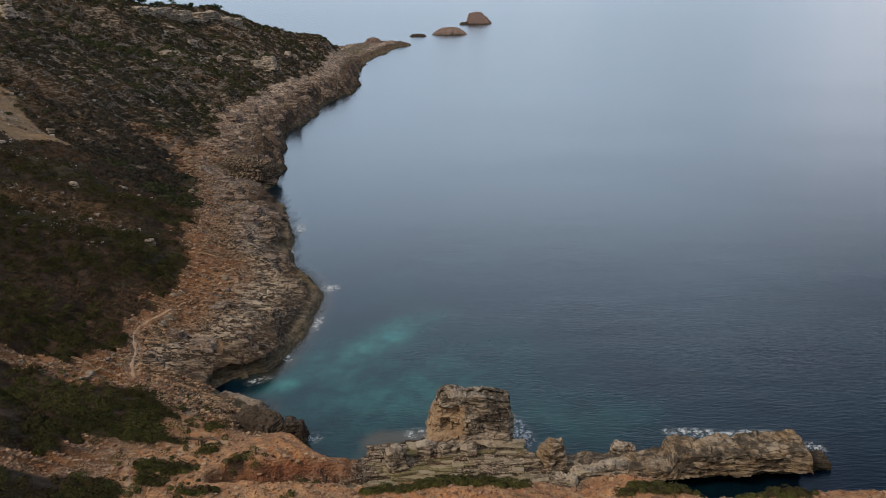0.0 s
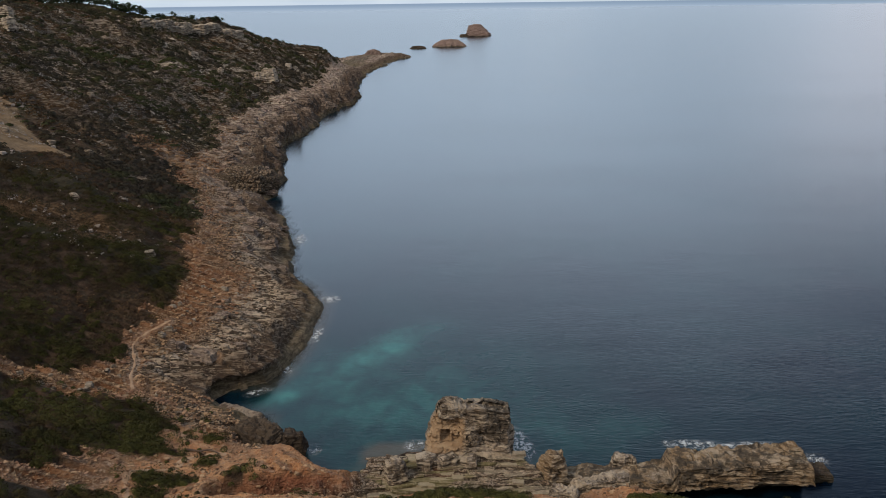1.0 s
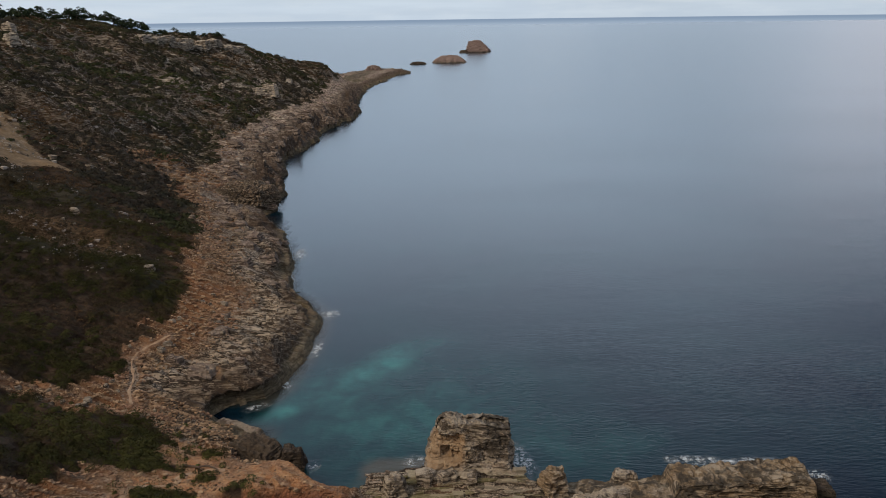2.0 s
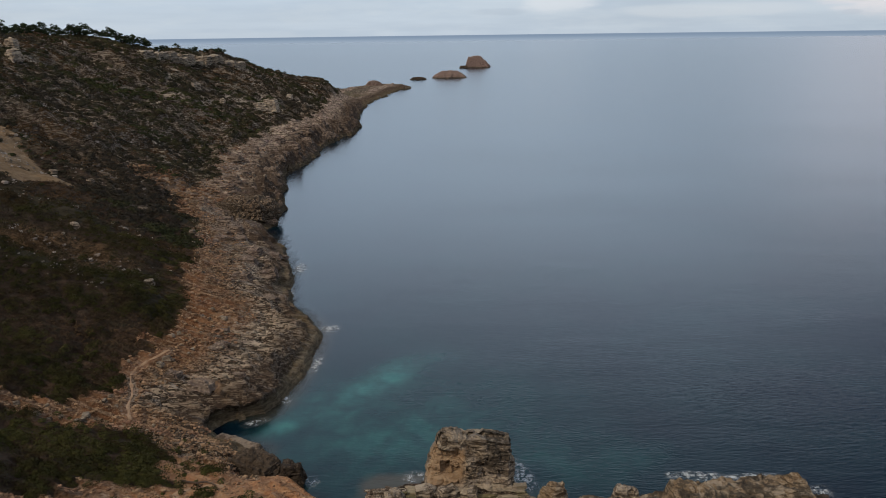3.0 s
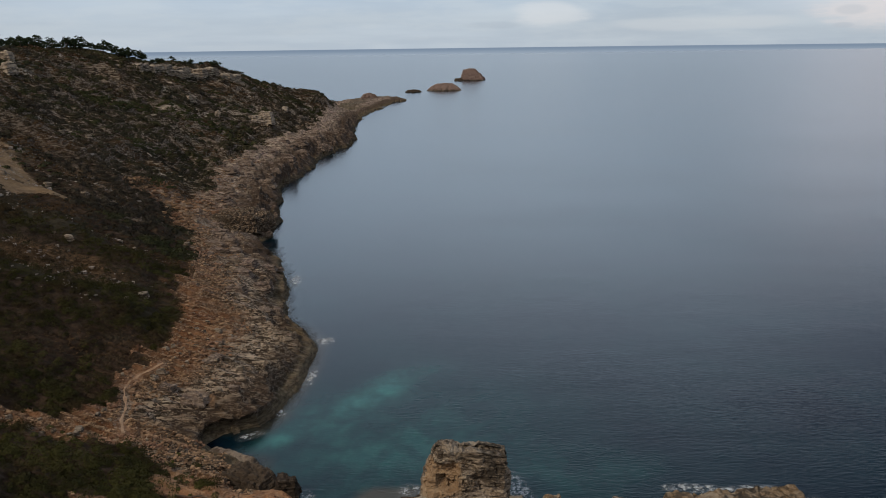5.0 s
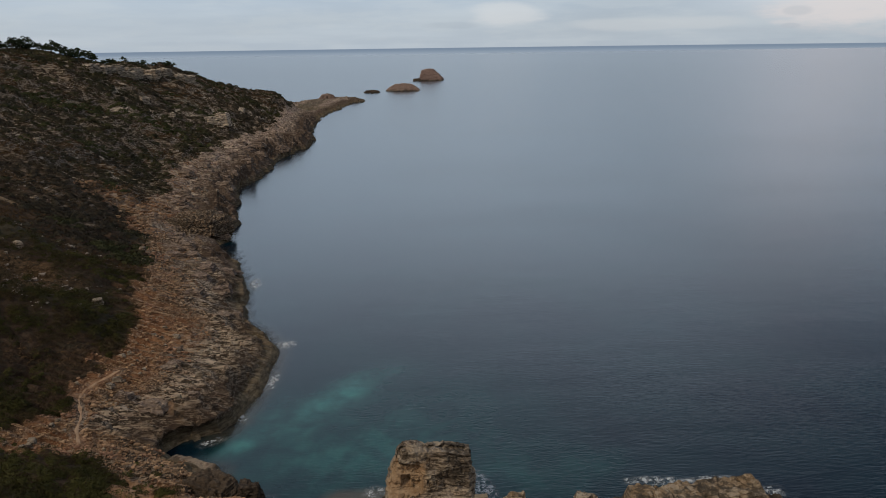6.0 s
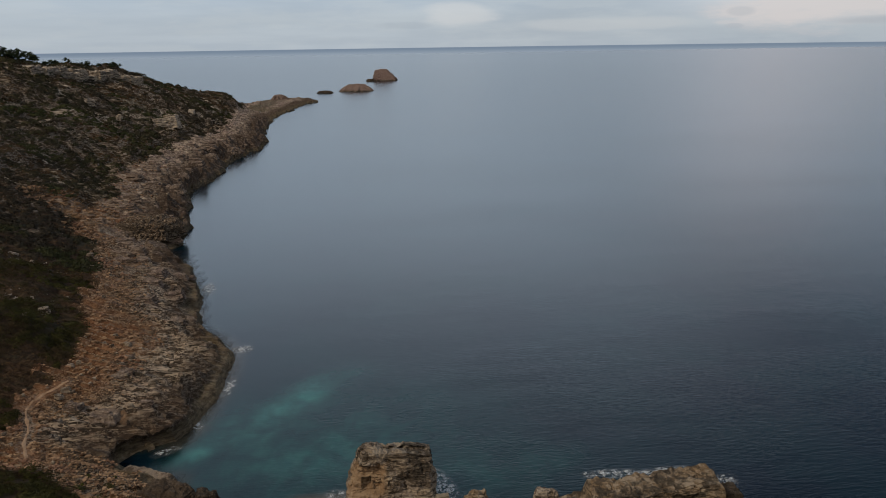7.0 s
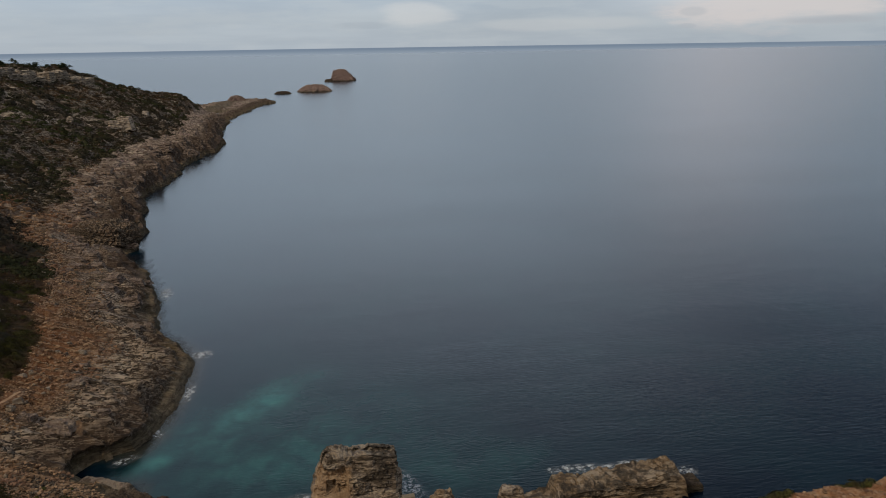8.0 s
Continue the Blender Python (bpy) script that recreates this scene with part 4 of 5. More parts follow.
def slab_material():
    n = Nodes("quarry_stone")
    c, grain, mid = rock_color(n, 0.35, 1.6)
    c = n.mix(n.ramp(n.noise(0.45, 3, vec=n.scaled(0.4, 1.0, 1.5)), 0.46, 0.60, 0.0, 0.6), c, (0.20, 0.18, 0.085))
    c = n.mix(n.ramp(n.chance(), 0.2, 1.0, 0.0, 0.55), c, (0.44, 0.38, 0.28))
    n.bump(n.math("ADD", mid, grain), 0.7, 0.12)
    return n.done(c, 0.95, 0.05)


MAT_SLAB = slab_material()
quarry_ledge = tagged(new("quarry_ledge"), "stepped pale limestone beds of an old quarry", "rock ledge")
quarry_ledge.location = (0, 76, 0)
bpy.context.view_layer.update()
rng = np.random.default_rng(17)
slabs = slab_meshes()
for row in range(24):
    y0 = 71.4 + row * 0.37
    x = -10.8 + rng.random() * 1.5
    while x < 13.2 - row * 0.085:
        w = 1.0 + 4.6 * rng.random() ** 2
        deep = 0.45 + 0.7 * rng.random()
        if rng.random() < 0.72:
            z0 = float(ground_at(x + w / 2, y0)[0]) - 0.16 + 0.1 * rng.random()
            ob = new("slab", slabs[int(rng.integers(6))])
            ob.parent = quarry_ledge
            ob.matrix_parent_inverse = quarry_ledge.matrix_world.inverted()
            ob.matrix_basis = pose(x + w / 2, y0 + 0.5 * (rng.random() - 0.5), z0, 4 * rng.random() - 1, 4 * rng.random() - 2, 20 * rng.random() - 10) @ Matrix.Diagonal((w * 1.1, deep, 0.12 + 0.30 * rng.random() ** 2, 1))
        x += w

# fallen blocks at the foot of the stack
for i in range(9):
    s = 0.7 + 0.9 * rng.random()
    bx = -3.0 + i * 0.75 + 0.4 * rng.random()
    rock("fallen_block", (bx, 78.4 + 0.5 * rng.random(), float(ground_at(bx, 78.4)[0]) - 0.1), (s * 1.4, s, s), (8, 6, 6), 40 + i, MAT_STACK, "fallen limestone block at the rock pillar's foot", "boulder",
         turn=float(rng.random() * 90), group="fallen blocks", rough=0.15, beds=0.1)
# ---- boulders and stones on the slopes ----
def boulder_meshes():
    out = []
    for i in range(8):
        size = (1.0, 0.75 + 0.05 * (i % 4), 0.62 + 0.06 * (i % 3))
        me = rock_mesh("boulder", size, (9, 8, 7), 60 + i, taper(0.25), rough=0.16, beds=0.10, round_off=0.35)
        me.materials.append(MAT_BOULDER)
        out.append(me)
    return out


MAT_BOULDER = rock_material("weathered_boulder", 0.25, 0.05, 0.0, 0.2)
MAT_LEDGE = rock_material("shore_limestone", 0.15, 0.12, 1.3, 0.1, 0.30)
boulders = boulder_meshes()


def scatter(n, x0, x1, y0, y1, seed, want):
    """n places in a rectangle that want(x, y, z, d, cover) approves."""
    r = np.random.default_rng(seed)
    found = []
    while sum(map(len, found)) < n:
        x, y = x0 + (x1 - x0) * r.random(6000), y0 + (y1 - y0) * r.random(6000)
        z, d = land(x, y)
        z = relief(x, y, z, d)
        ok = want(x, y, z, d, cover(x, y, z, d), r.random(6000))
        found.append(np.stack([x, y, z], 1)[ok])
    return np.concatenate(found)[:n], r


def put_boulders(places, r, lo, hi, label, group):
    for x, y, z in places:
        s = lo + (hi - lo) * float(r.random()) ** 2
        ob = tagged(new("boulder", boulders[int(r.integers(8))]), label, "boulder", group)
        ob.matrix_world = pose(x, y, z - 0.18 * s, 12 * r.random() - 6, 12 * r.random() - 6, 360 * r.random()) @ Matrix.Diagonal((s * (0.9 + 0.5 * r.random()), s, s, 1))


places, r = scatter(70, -150, -55, 110, 330, 71, lambda x, y, z, d, c, u: (d > 30) & (fbm(x / 12, y / 12, seed=91) > 0.12))
put_boulders(places, r, 0.6, 2.4, "pale limestone boulder showing through the hillside scrub", "hillside boulders")
places, r = scatter(60, -70, -26, 62, 130, 72, lambda x, y, z, d, c, u: (d > 5) & (d < 40) & (c[0] < 0.5) & ((x < -44) | (y > 89)) & (line_distance(FOOTPATH, x, y) > 1.2))
put_boulders(places, r, 0.5, 1.3, "weathered limestone boulder on the stony slope", "slope boulders")
places, r = scatter(60, -80, -30, 130, 300, 73, lambda x, y, z, d, c, u: (d > 3) & (d < 26))
put_boulders(places, r, 0.6, 1.8, "weathered limestone boulder on the rocky shore", "shore boulders")
for spot, size, k in (((-96.5, 413), 10.0, 81), ((-101, 410), 6.5, 82), ((-130.5, 391), 6.0, 83), ((-94.8, 460), 5.0, 84), ((-115.5, 386), 5.0, 85), ((-170, 296), 7.0, 86), ((-183, 318), 6.0, 87)):
    rock("pale_outcrop", (*spot, float(ground_at(*spot)[0]) - 0.8), (size, size * 0.7, size * 0.75), (22, 18, 16), k, MAT_CLIFF, "pale limestone outcrop standing out of the dark scrub", "outcrop", turn=k * 31.0,
         group="hillside outcrops", rough=0.7, beds=0.4, shape=taper(0.35))
# broken cliff along the brow of the hill
for i in range(13):
    f = i / 12
    spot = (-162 + 27 * f + 1.5 * math.sin(i * 2.1), 408 + 82 * f + 3 * math.sin(i * 1.3))
    w = 8.5 + 3 * math.sin(i * 1.7)
    rock("cliff_block", (*spot, float(ground_at(*spot)[0]) - 2.4), (w, 6, 6.0 + 1.3 * math.sin(i * 2.9)), (26, 14, 16), 100 + i, MAT_CLIFF, "pale weathered limestone cliff block along the hill's brow", "cliff",
         turn=72 + 12 * math.sin(i), group="cliff along the brow", rough=0.7, beds=0.8, round_off=0.2)


# blocks and ledges that stand out of the rocky shore
ledges = []
for i in range(8):
    me = rock_mesh("ledge_block", (4.6, 3.0, 1.7 + 0.25 * (i % 3)), (17, 12, 8), 140 + i, taper(0.3), rough=0.42, beds=0.5, round_off=0.3)
    me.materials.append(MAT_LEDGE)
    ledges.append(me)
for n, box, seed in ((30, (-70, -26, 104, 200), 151), (60, (-95, -44, 200, 440), 152)):
    places, r = scatter(n, *box, seed, lambda x, y, z, d, c, u: (d > 1.5) & (d < 20) & (c[0] < 0.3) & (line_distance(FOOTPATH, x, y) > 3) & (z > 1.5) & ((y > 118) | (d > 6)) & ((y > 160) | (u < 0.5)))
    for x, y, z in places:
        s = (0.45 + 0.8 * float(r.random()) ** 2) * (1 + 0.7 * float(step(180, 320, y)))
        ob = tagged(new("ledge_block", ledges[int(r.integers(8))]), "bedded limestone ledge block on the rocky shore", "rock ledge", "shore ledges")
        ob.matrix_world = pose(x, y, z - 0.9 * s, 8 * r.random() - 4, 8 * r.random() - 4, 40 * r.random() - 20) @ Matrix.Diagonal((s, s, s, 1))


def stone_field(name, places, r, lo, hi, material, label):
    """Loose stones, too many to count, in one mesh."""
    base = []
    for i in range(8):
        v, q = box_shell(1, 1, 1)
        chip = np.random.default_rng(i)
        v = v * 0.5 * (0.4 + 0.6 * chip.random((8, 3))) + 0.2 * (chip.random((8, 3)) - 0.5)
        base.append((v * np.array((1.3, 0.85, 0.5)), q))
    n, m = len(places), len(base[0][0])
    s = lo + (hi - lo) * r.random(n) ** 6
    a = r.random(n) * 6.283
    pick = r.integers(8, size=n)
    V = np.stack([b[0] for b in base])[pick] * s[:, None, None]
    c, sn = np.cos(a)[:, None], np.sin(a)[:, None]
    V = np.stack([V[..., 0] * c - V[..., 1] * sn, V[..., 0] * sn + V[..., 1] * c, V[..., 2]], -1) + places[:, None, :] + np.array((0, 0, 0.08)) * s[:, None, None]
    Q = base[0][1][None] + (np.arange(n) * m)[:, None, None]
    me = mesh_from(name, V.reshape(-1, 3), Q.reshape(-1, 4))
    me.materials.append(material)
    return tagged(new(name, me), label, "stones", kind="stuff")


def stone_material():
    n = Nodes("loose_stones")
    r = n.island()
    c = n.mix(r, (0.10, 0.057, 0.034), (0.45, 0.30, 0.18))
    c = n.mix(n.ramp(n.noise(0.2, 3), 0.45, 0.62), c, n.mix(r, (0.15, 0.078, 0.048), (0.38, 0.23, 0.145)))
    c = n.mix(n.ramp(n.noise(6, 3), 0.5, 0.7, 0.0, 0.4), c, (0.12, 0.10, 0.085))
    return n.done(c, 0.95, 0.05)


MAT_STONES = stone_material()


def pale_stone_material():
    n = Nodes("pale_stones")
    return n.done(n.mix(n.island(), (0.16, 0.13, 0.11), (0.44, 0.38, 0.33)), 0.95, 0.05)


MAT_PALE_STONES = pale_stone_material()
places, r = scatter(15000, -70, -14, 60, 125, 75, lambda x, y, z, d, c, u: (d > 2) & ((d > 13) | (y < 98)) & (c[0] < 0.6) & (z > 1.5) & (u < (0.25 + 0.75 * step(-0.2, 0.4, fbm(x / 6, y / 6, seed=95))) * (1 - 0.85 * step(88, 83, y) * step(-44, -38, x))) & (line_distance(FOOTPATH, x, y) > 0.7) & (quarry_part(x, y) < 0.5))
stone_field("loose_stones", places, r, 0.11, 0.6, MAT_STONES, "loose brown and grey limestone rubble on the red earth")
places, r = scatter(12000, -100, -26, 115, 330, 76, lambda x, y, z, d, c, u: (d > 8) & (d < 30) & (u < step(9, 19, d + 4 * fbm(x / 9, y / 9, seed=93))) & (c[0] < 0.6) & (fbm(x / 9, y / 9, seed=94) > -0.2))
stone_field("shore_rubble", places, r, 0.16, 0.75, MAT_STONES, "broken limestone rubble along the rocky shore")
places, r = scatter(8000, -64, -34, 104, 170, 80, lambda x, y, z, d, c, u: (d > 9) & (u < step(9, 17, d + 4 * fbm(x / 9, y / 9, seed=93))) & (c[0] < 0.6) & (line_distance(FOOTPATH, x, y) > 0.7))
stone_field("broken_scree", places, r, 0.10, 0.5, MAT_STONES, "small broken brown limestone scree above the point")
places, r = scatter(7000, -14, 80, 58, 70, 77, lambda x, y, z, d, c, u: (d > 1) & (c[0] < 0.6) & (z > 3) & (quarry_part(x, y) < 0.5))
stone_field("plateau_stones", places, r, 0.08, 0.6, MAT_STONES, "small stones on the red earth of the near plateau")


places, r = scatter(4200, -190, -62, 120, 420, 78, lambda x, y, z, d, c, u: (d > 28) & (fbm(y / 8, x / 40, seed=97) > 0.15))
stone_field("hillside_stones", places, r, 0.3, 1.4, MAT_PALE_STONES, "pale limestone stones scattered over the hillside")
places, r = scatter(1800, -104, -68, 200, 244, 79, lambda x, y, z, d, c, u: (bell(x, y, -86, 229, 13, 7, 20) + bell(x, y, -78, 212, 4, 9, 30) > 0.3))
stone_field("gully_rocks", places, r, 0.35, 1.7, MAT_STONES, "reddish broken rocks in the gully")


# ---- footpath ----
def ribbon(name, pts, width, label):
    fine = []
    for (ax, ay), (bx, by) in zip(pts[:-1], pts[1:]):
        k = max(2, int(math.hypot(bx - ax, by - ay) / 0.3))
        fine += [(ax + (bx - ax) * i / k, ay + (by - ay) * i / k) for i in range(k)]
    p = np.array(fine + [pts[-1]])
    for _ in range(12):
        p[1:-1] = 0.25 * p[:-2] + 0.5 * p[1:-1] + 0.25 * p[2:]
    p = p + 0.25 * np.stack([fbm(p[:, 0] / 3, p[:, 1] / 3, seed=7), fbm(p[:, 0] / 3, p[:, 1] / 3, seed=8)], 1)
    t = np.gradient(p, axis=0)
    t = t / np.linalg.norm(t, axis=1, keepdims=True)
    side = np.stack([-t[:, 1], t[:, 0]], 1)
    cols = np.linspace(-0.5, 0.5, 6)
    w = width * (0.35 + 1.3 * vnoise(p[:, 0] / 1.2, p[:, 1] / 1.2, seed=9))
    V = []
    for c in cols:
        q = p + side * (c * w)[:, None]
        V.append(np.stack([q[:, 0], q[:, 1], ground_at(q[:, 0], q[:, 1]) + 0.045 - 0.16 * abs(c) ** 2], 1))
    V = np.stack(V, 1)
    idx = np.arange(V.shape[0] * V.shape[1]).reshape(V.shape[:2])
    quads = np.stack([idx[:-1, :-1], idx[1:, :-1], idx[1:, 1:], idx[:-1, 1:]], -1).reshape(-1, 4)
    me = smooth(mesh_from(name, V.reshape(-1, 3), quads))
    me.materials.append(MAT_PATH)
    return tagged(new(name, me), label, "path", kind="structure")


def path_material():
    n = Nodes("trodden_earth")
    c = n.mix(n.ramp(n.noise(0.8, 4), 0.35, 0.65), (0.31, 0.20, 0.125), (0.43, 0.295, 0.19))
    c = n.mix(n.ramp(n.noise(5, 3), 0.55, 0.7, 0.0, 0.5), c, (0.24, 0.15, 0.09))
    n.bump(n.noise(4, 4), 0.5, 0.06)
    return n.done(c, 0.95, 0.05)


MAT_PATH = path_material()
ribbon("footpath", FOOTPATH, 0.42, "narrow trodden footpath of pale earth")
ribbon("footpath", SIDE_PATH, 0.75, "short side path of pale trodden earth")


# ---- scrub ----
def leaf_material(name, lift):
    """Low heath on the hill, in green, dark and dry brown patches. lift: distance haze mixed into the colour as a
    greyer tone.
    """
    n = Nodes(name)
    r = n.island()
    tone = n.noise(0.16, 4, 0.6)
    c = n.mix(r, (0.044, 0.046, 0.021), (0.086, 0.082, 0.036))
    c = n.mix(n.ramp(tone, 0.46, 0.64, 0.0, 0.5), c, n.mix(r, (0.062, 0.042, 0.025), (0.098, 0.066, 0.039)))
    c = n.mix(n.ramp(n.noise(0.05, 3), 0.5, 0.64, 0.0, 0.5), c, n.mix(r, (0.044, 0.036, 0.028), (0.076, 0.060, 0.047)))
    c = n.mix(n.ramp(n.noise(0.022, 3, 0.6), 0.50, 0.60, 0.0, 0.7), c, n.mix(r, (0.022, 0.028, 0.016), (0.044, 0.050, 0.026)))
    c = n.mix(n.ramp(n.noise(0.55, 2, 0.5), 0.50, 0.62, 0.0, 0.6), c, n.mix(r, (0.022, 0.021, 0.010), (0.040, 0.038, 0.018)))
    c = n.mix(n.math("MULTIPLY", lift, n.ramp(n.noise(0.03, 3, vec=n.scaled(0.35, 1.0, 1.0)), 0.40, 0.60, 0.35, 1.0)), c, n.mix(r, (0.050, 0.047, 0.031), (0.086, 0.078, 0.050)))
    c = n.mix(n.ramp(n.noise(0.014, 3), 0.46, 0.60, 0.0, 0.6), c, n.mix(r, (0.044, 0.036, 0.033), (0.072, 0.058, 0.053)))
    c = n.mix(n.ramp(n.noise(0.05, 4, 0.6, vec=n.scaled(0.3, 1.0, 1.0)), 0.54, 0.64, 0.0, 0.75), c, n.mix(r, (0.032, 0.034, 0.020), (0.056, 0.058, 0.034)))
    # fresh green stands among the dull heath
    c = n.mix(n.ramp(n.noise(0.026, 4, 0.6, vec=n.scaled(0.7, 1.0, 1.0, 0.4)), 0.53, 0.60, 0.0, 0.75), c, n.mix(r, (0.038, 0.047, 0.019), (0.076, 0.084, 0.033)))
    return n.done(c, 0.85, 0.05)




def bush_leaf_material():
    """Lentisk and heather close by: dull green mounds, browner where they are dry."""
    n = Nodes("maquis_leaves")
    r = n.island()
    c = n.mix(r, (0.031, 0.032, 0.011), (0.069, 0.066, 0.023))
    c = n.mix(n.ramp(n.noise(0.35, 4, 0.6), 0.46, 0.62, 0.0, 0.8), c, n.mix(r, (0.021, 0.021, 0.010), (0.045, 0.042, 0.019)))
    c = n.mix(n.ramp(n.noise(0.11, 4, 0.6), 0.50, 0.62, 0.0, 0.75), c, n.mix(r, (0.042, 0.028, 0.018), (0.082, 0.056, 0.034)))
    c = n.mix(n.ramp(n.noise(0.07, 3, 0.6, vec=n.scaled(0.6, 1.0, 1.0, 0.6)), 0.56, 0.64, 0.0, 0.7), c, n.mix(r, (0.056, 0.057, 0.019), (0.104, 0.100, 0.034)))
    return n.done(c, 0.85, 0.05)


MAT_LEAF = bush_leaf_material()
MAT_HEATH = leaf_material("grey_green_heath_leaves", 0.75)


def green_leaf_material():
    n = Nodes("green_bush_leaves")
    r = n.island()
    c = n.mix(r, (0.050, 0.052, 0.016), (0.112, 0.108, 0.034))
    c = n.mix(n.ramp(n.noise(0.7, 3), 0.5, 0.64, 0.0, 0.8), c, n.mix(r, (0.03, 0.024, 0.014), (0.08, 0.06, 0.035)))
    return n.done(c, 0.8, 0.08)


MAT_GREEN = green_leaf_material()


def clumps(places, radius, r, leaves, leaf, low=1.0):
    """Leafy sprays over low domes: points of small three-sided sprays, and the soft way each faces."""
    n = len(places)
    th = r.random((n, leaves)) * 6.283
    h = r.random((n, leaves)) ** 0.8
    ring = np.sqrt(np.clip(1 - h * h, 0, 1)) * (0.75 + 0.35 * r.random((n, leaves)))
    lump = 0.8 + 0.45 * r.random((n, leaves))
    c = np.stack([ring * np.cos(th), ring * np.sin(th), h * 0.8 * low * lump], -1) * radius[:, None, None]
    squash = np.stack([0.8 + 0.5 * r.random(n), 0.8 + 0.5 * r.random(n), 0.75 + 0.4 * r.random(n)], -1)
    c = c * squash[:, None, :] + places[:, None, :]
    out = c - places[:, None, :]
    out /= np.linalg.norm(out, axis=-1, keepdims=True)
    soft = out + 0.30 * r.normal(size=out.shape) + np.array((0, 0, 0.25))
    soft /= np.linalg.norm(soft, axis=-1, keepdims=True)
    tilt = out + 0.5 * r.normal(size=out.shape)
    a = np.cross(tilt, r.normal(size=out.shape))
    a /= np.linalg.norm(a, axis=-1, keepdims=True)
    b = np.cross(a, tilt)
    b /= np.linalg.norm(b, axis=-1, keepdims=True)
    s = leaf * (0.6 + 0.8 * r.random((n, leaves, 1)))
    a, b = a * s, b * s * 0.55
    tips = np.stack([c - a - b * 0.6, c - a * 0.2 + b, c + a * 1.2 - b * 0.3], 2)
    face = np.cross(tips[:, :, 1] - tips[:, :, 0], tips[:, :, 2] - tips[:, :, 0])
    away = (face * soft).sum(-1) < 0
    tips[away] = tips[away][:, ::-1]                      # every spray shows its face outwards
    return tips.reshape(-1, 3), np.repeat(soft.reshape(-1, 3), 3, axis=0)


def leaf_mesh(name, V, N, material):
    me = smooth(mesh_from(name, V, np.arange(len(V)).reshape(-1, 3)))
    me.normals_split_custom_set_from_vertices(N)
    me.materials.append(material)
    return me


def scrub_field(name, places, r, lo, hi, leaves, leaf, label, material=None, low=1.0):
    rad = lo + (hi - lo) * r.random(len(places)) ** 1.6
    V, N = clumps(places, rad, r, leaves, leaf, low)
    return tagged(new(name, leaf_mesh(name, V, N, material or MAT_LEAF)), label, "scrub", kind="stuff")


def wants(dense):
    return lambda x, y, z, d, c, u: (c[0] > 0.55) & (u < dense * (1 - 0.95 * c[3])) & (z > 1.5)


places, r = scatter(4000, -110, -28, 50, 170, 201, wants(1.0))
scrub_field("near_scrub", places, r, 0.4, 1.7, 190, 0.105, "dense dark green maquis scrub on the slope")
places, r = scatter(70, -56, -16, 60, 92, 205, lambda x, y, z, d, c, u: (c[0] < 0.3) & (d > 5) & (z > 3) & (fbm(x / 5, y / 5, seed=99) > 0.15) & (line_distance(FOOTPATH, x, y) > 1.2))
scrub_field("low_bushes", places, r, 0.25, 0.8, 120, 0.11, "low green bushes scattered on the stony ground", MAT_GREEN)
places, r = scatter(420, -42, -15, 62, 86, 206, lambda x, y, z, d, c, u: (c[0] > 0.5) & (z > 2.5) & (u < 0.8))
scrub_field("terrace_bushes", places, r, 0.3, 0.7, 170, 0.08, "low rounded green bushes on the trodden terrace", MAT_GREEN, 0.8)
places, r = scatter(420, -14, 80, 58, 69, 202, lambda x, y, z, d, c, u: (c[0] > 0.5) & (z > 5) & (d > 0.5))
scrub_field("plateau_scrub", places, r, 0.35, 0.8, 300, 0.075, "low green bushes on the plateau's edge", MAT_GREEN)
places, r = scatter(3200, -200, -62, 170, 300, 203, wants(1.0))
scrub_field("slope_scrub", places, r, 0.6, 1.8, 84, 0.29, "dark maquis scrub over the hillside", MAT_HEATH, 0.6)
places, r = scatter(4400, -235, -70, 300, 660, 204, wants(1.0))
scrub_field("far_scrub", places, r, 0.9, 2.6, 50, 0.50, "dark scrub covering the far hillside and knoll", MAT_HEATH, 0.6)


# dry grass and low heath between the bushes
def tuft_material():
    n = Nodes("dry_heath")
    r = n.island()
    c = n.mix(r, (0.044, 0.037, 0.027), (0.083, 0.064, 0.044))
    c = n.mix(n.ramp(n.noise(0.3, 3), 0.48, 0.6), c, n.mix(r, (0.062, 0.052, 0.034), (0.104, 0.084, 0.054)))
    c = n.mix(n.ramp(n.noise(0.035, 3, 0.6), 0.46, 0.58, 0.0, 0.8), c, n.mix(r, (0.075, 0.046, 0.025), (0.135, 0.084, 0.045)))
    return n.done(c, 0.9, 0.04)


MAT_TUFT = tuft_material()
for n, box, seed, lo, hi, k, leaf in ((4500, (-110, -40, 100, 190), 211, 0.25, 0.7, 20, 0.14), (7000, (-200, -64, 190, 330), 212, 0.35, 0.95, 15, 0.26), (7000, (-230, -74, 330, 640), 213, 0.6, 1.3, 12, 0.46)):
    places, r = scatter(n, *box, seed, lambda x, y, z, d, c, u: (c[0] > 0.4) & (c[2] < 0.3) & (z > 2) & (u < c[3]))
    scrub_field("dry_heath", places, r, lo, hi, k, leaf, "dry brown grass and low heath between the bushes", MAT_TUFT)


# ---- pines on the ridge ----
def bark_material():
    n = Nodes("pine_bark")
    c = n.mix(n.noise(3, 4, vec=n.scaled(1, 1, 0.3)), (0.06, 0.045, 0.035), (0.17, 0.12, 0.09))
    return n.done(c, 0.95, 0.1)


def pine_leaf_material():
    n = Nodes("pine_needles")
    c = n.mix(n.island(), (0.016, 0.026, 0.014), (0.05, 0.066, 0.032))
    return n.done(c, 0.85, 0.08)


MAT_BARK, MAT_PINE = bark_material(), pine_leaf_material()


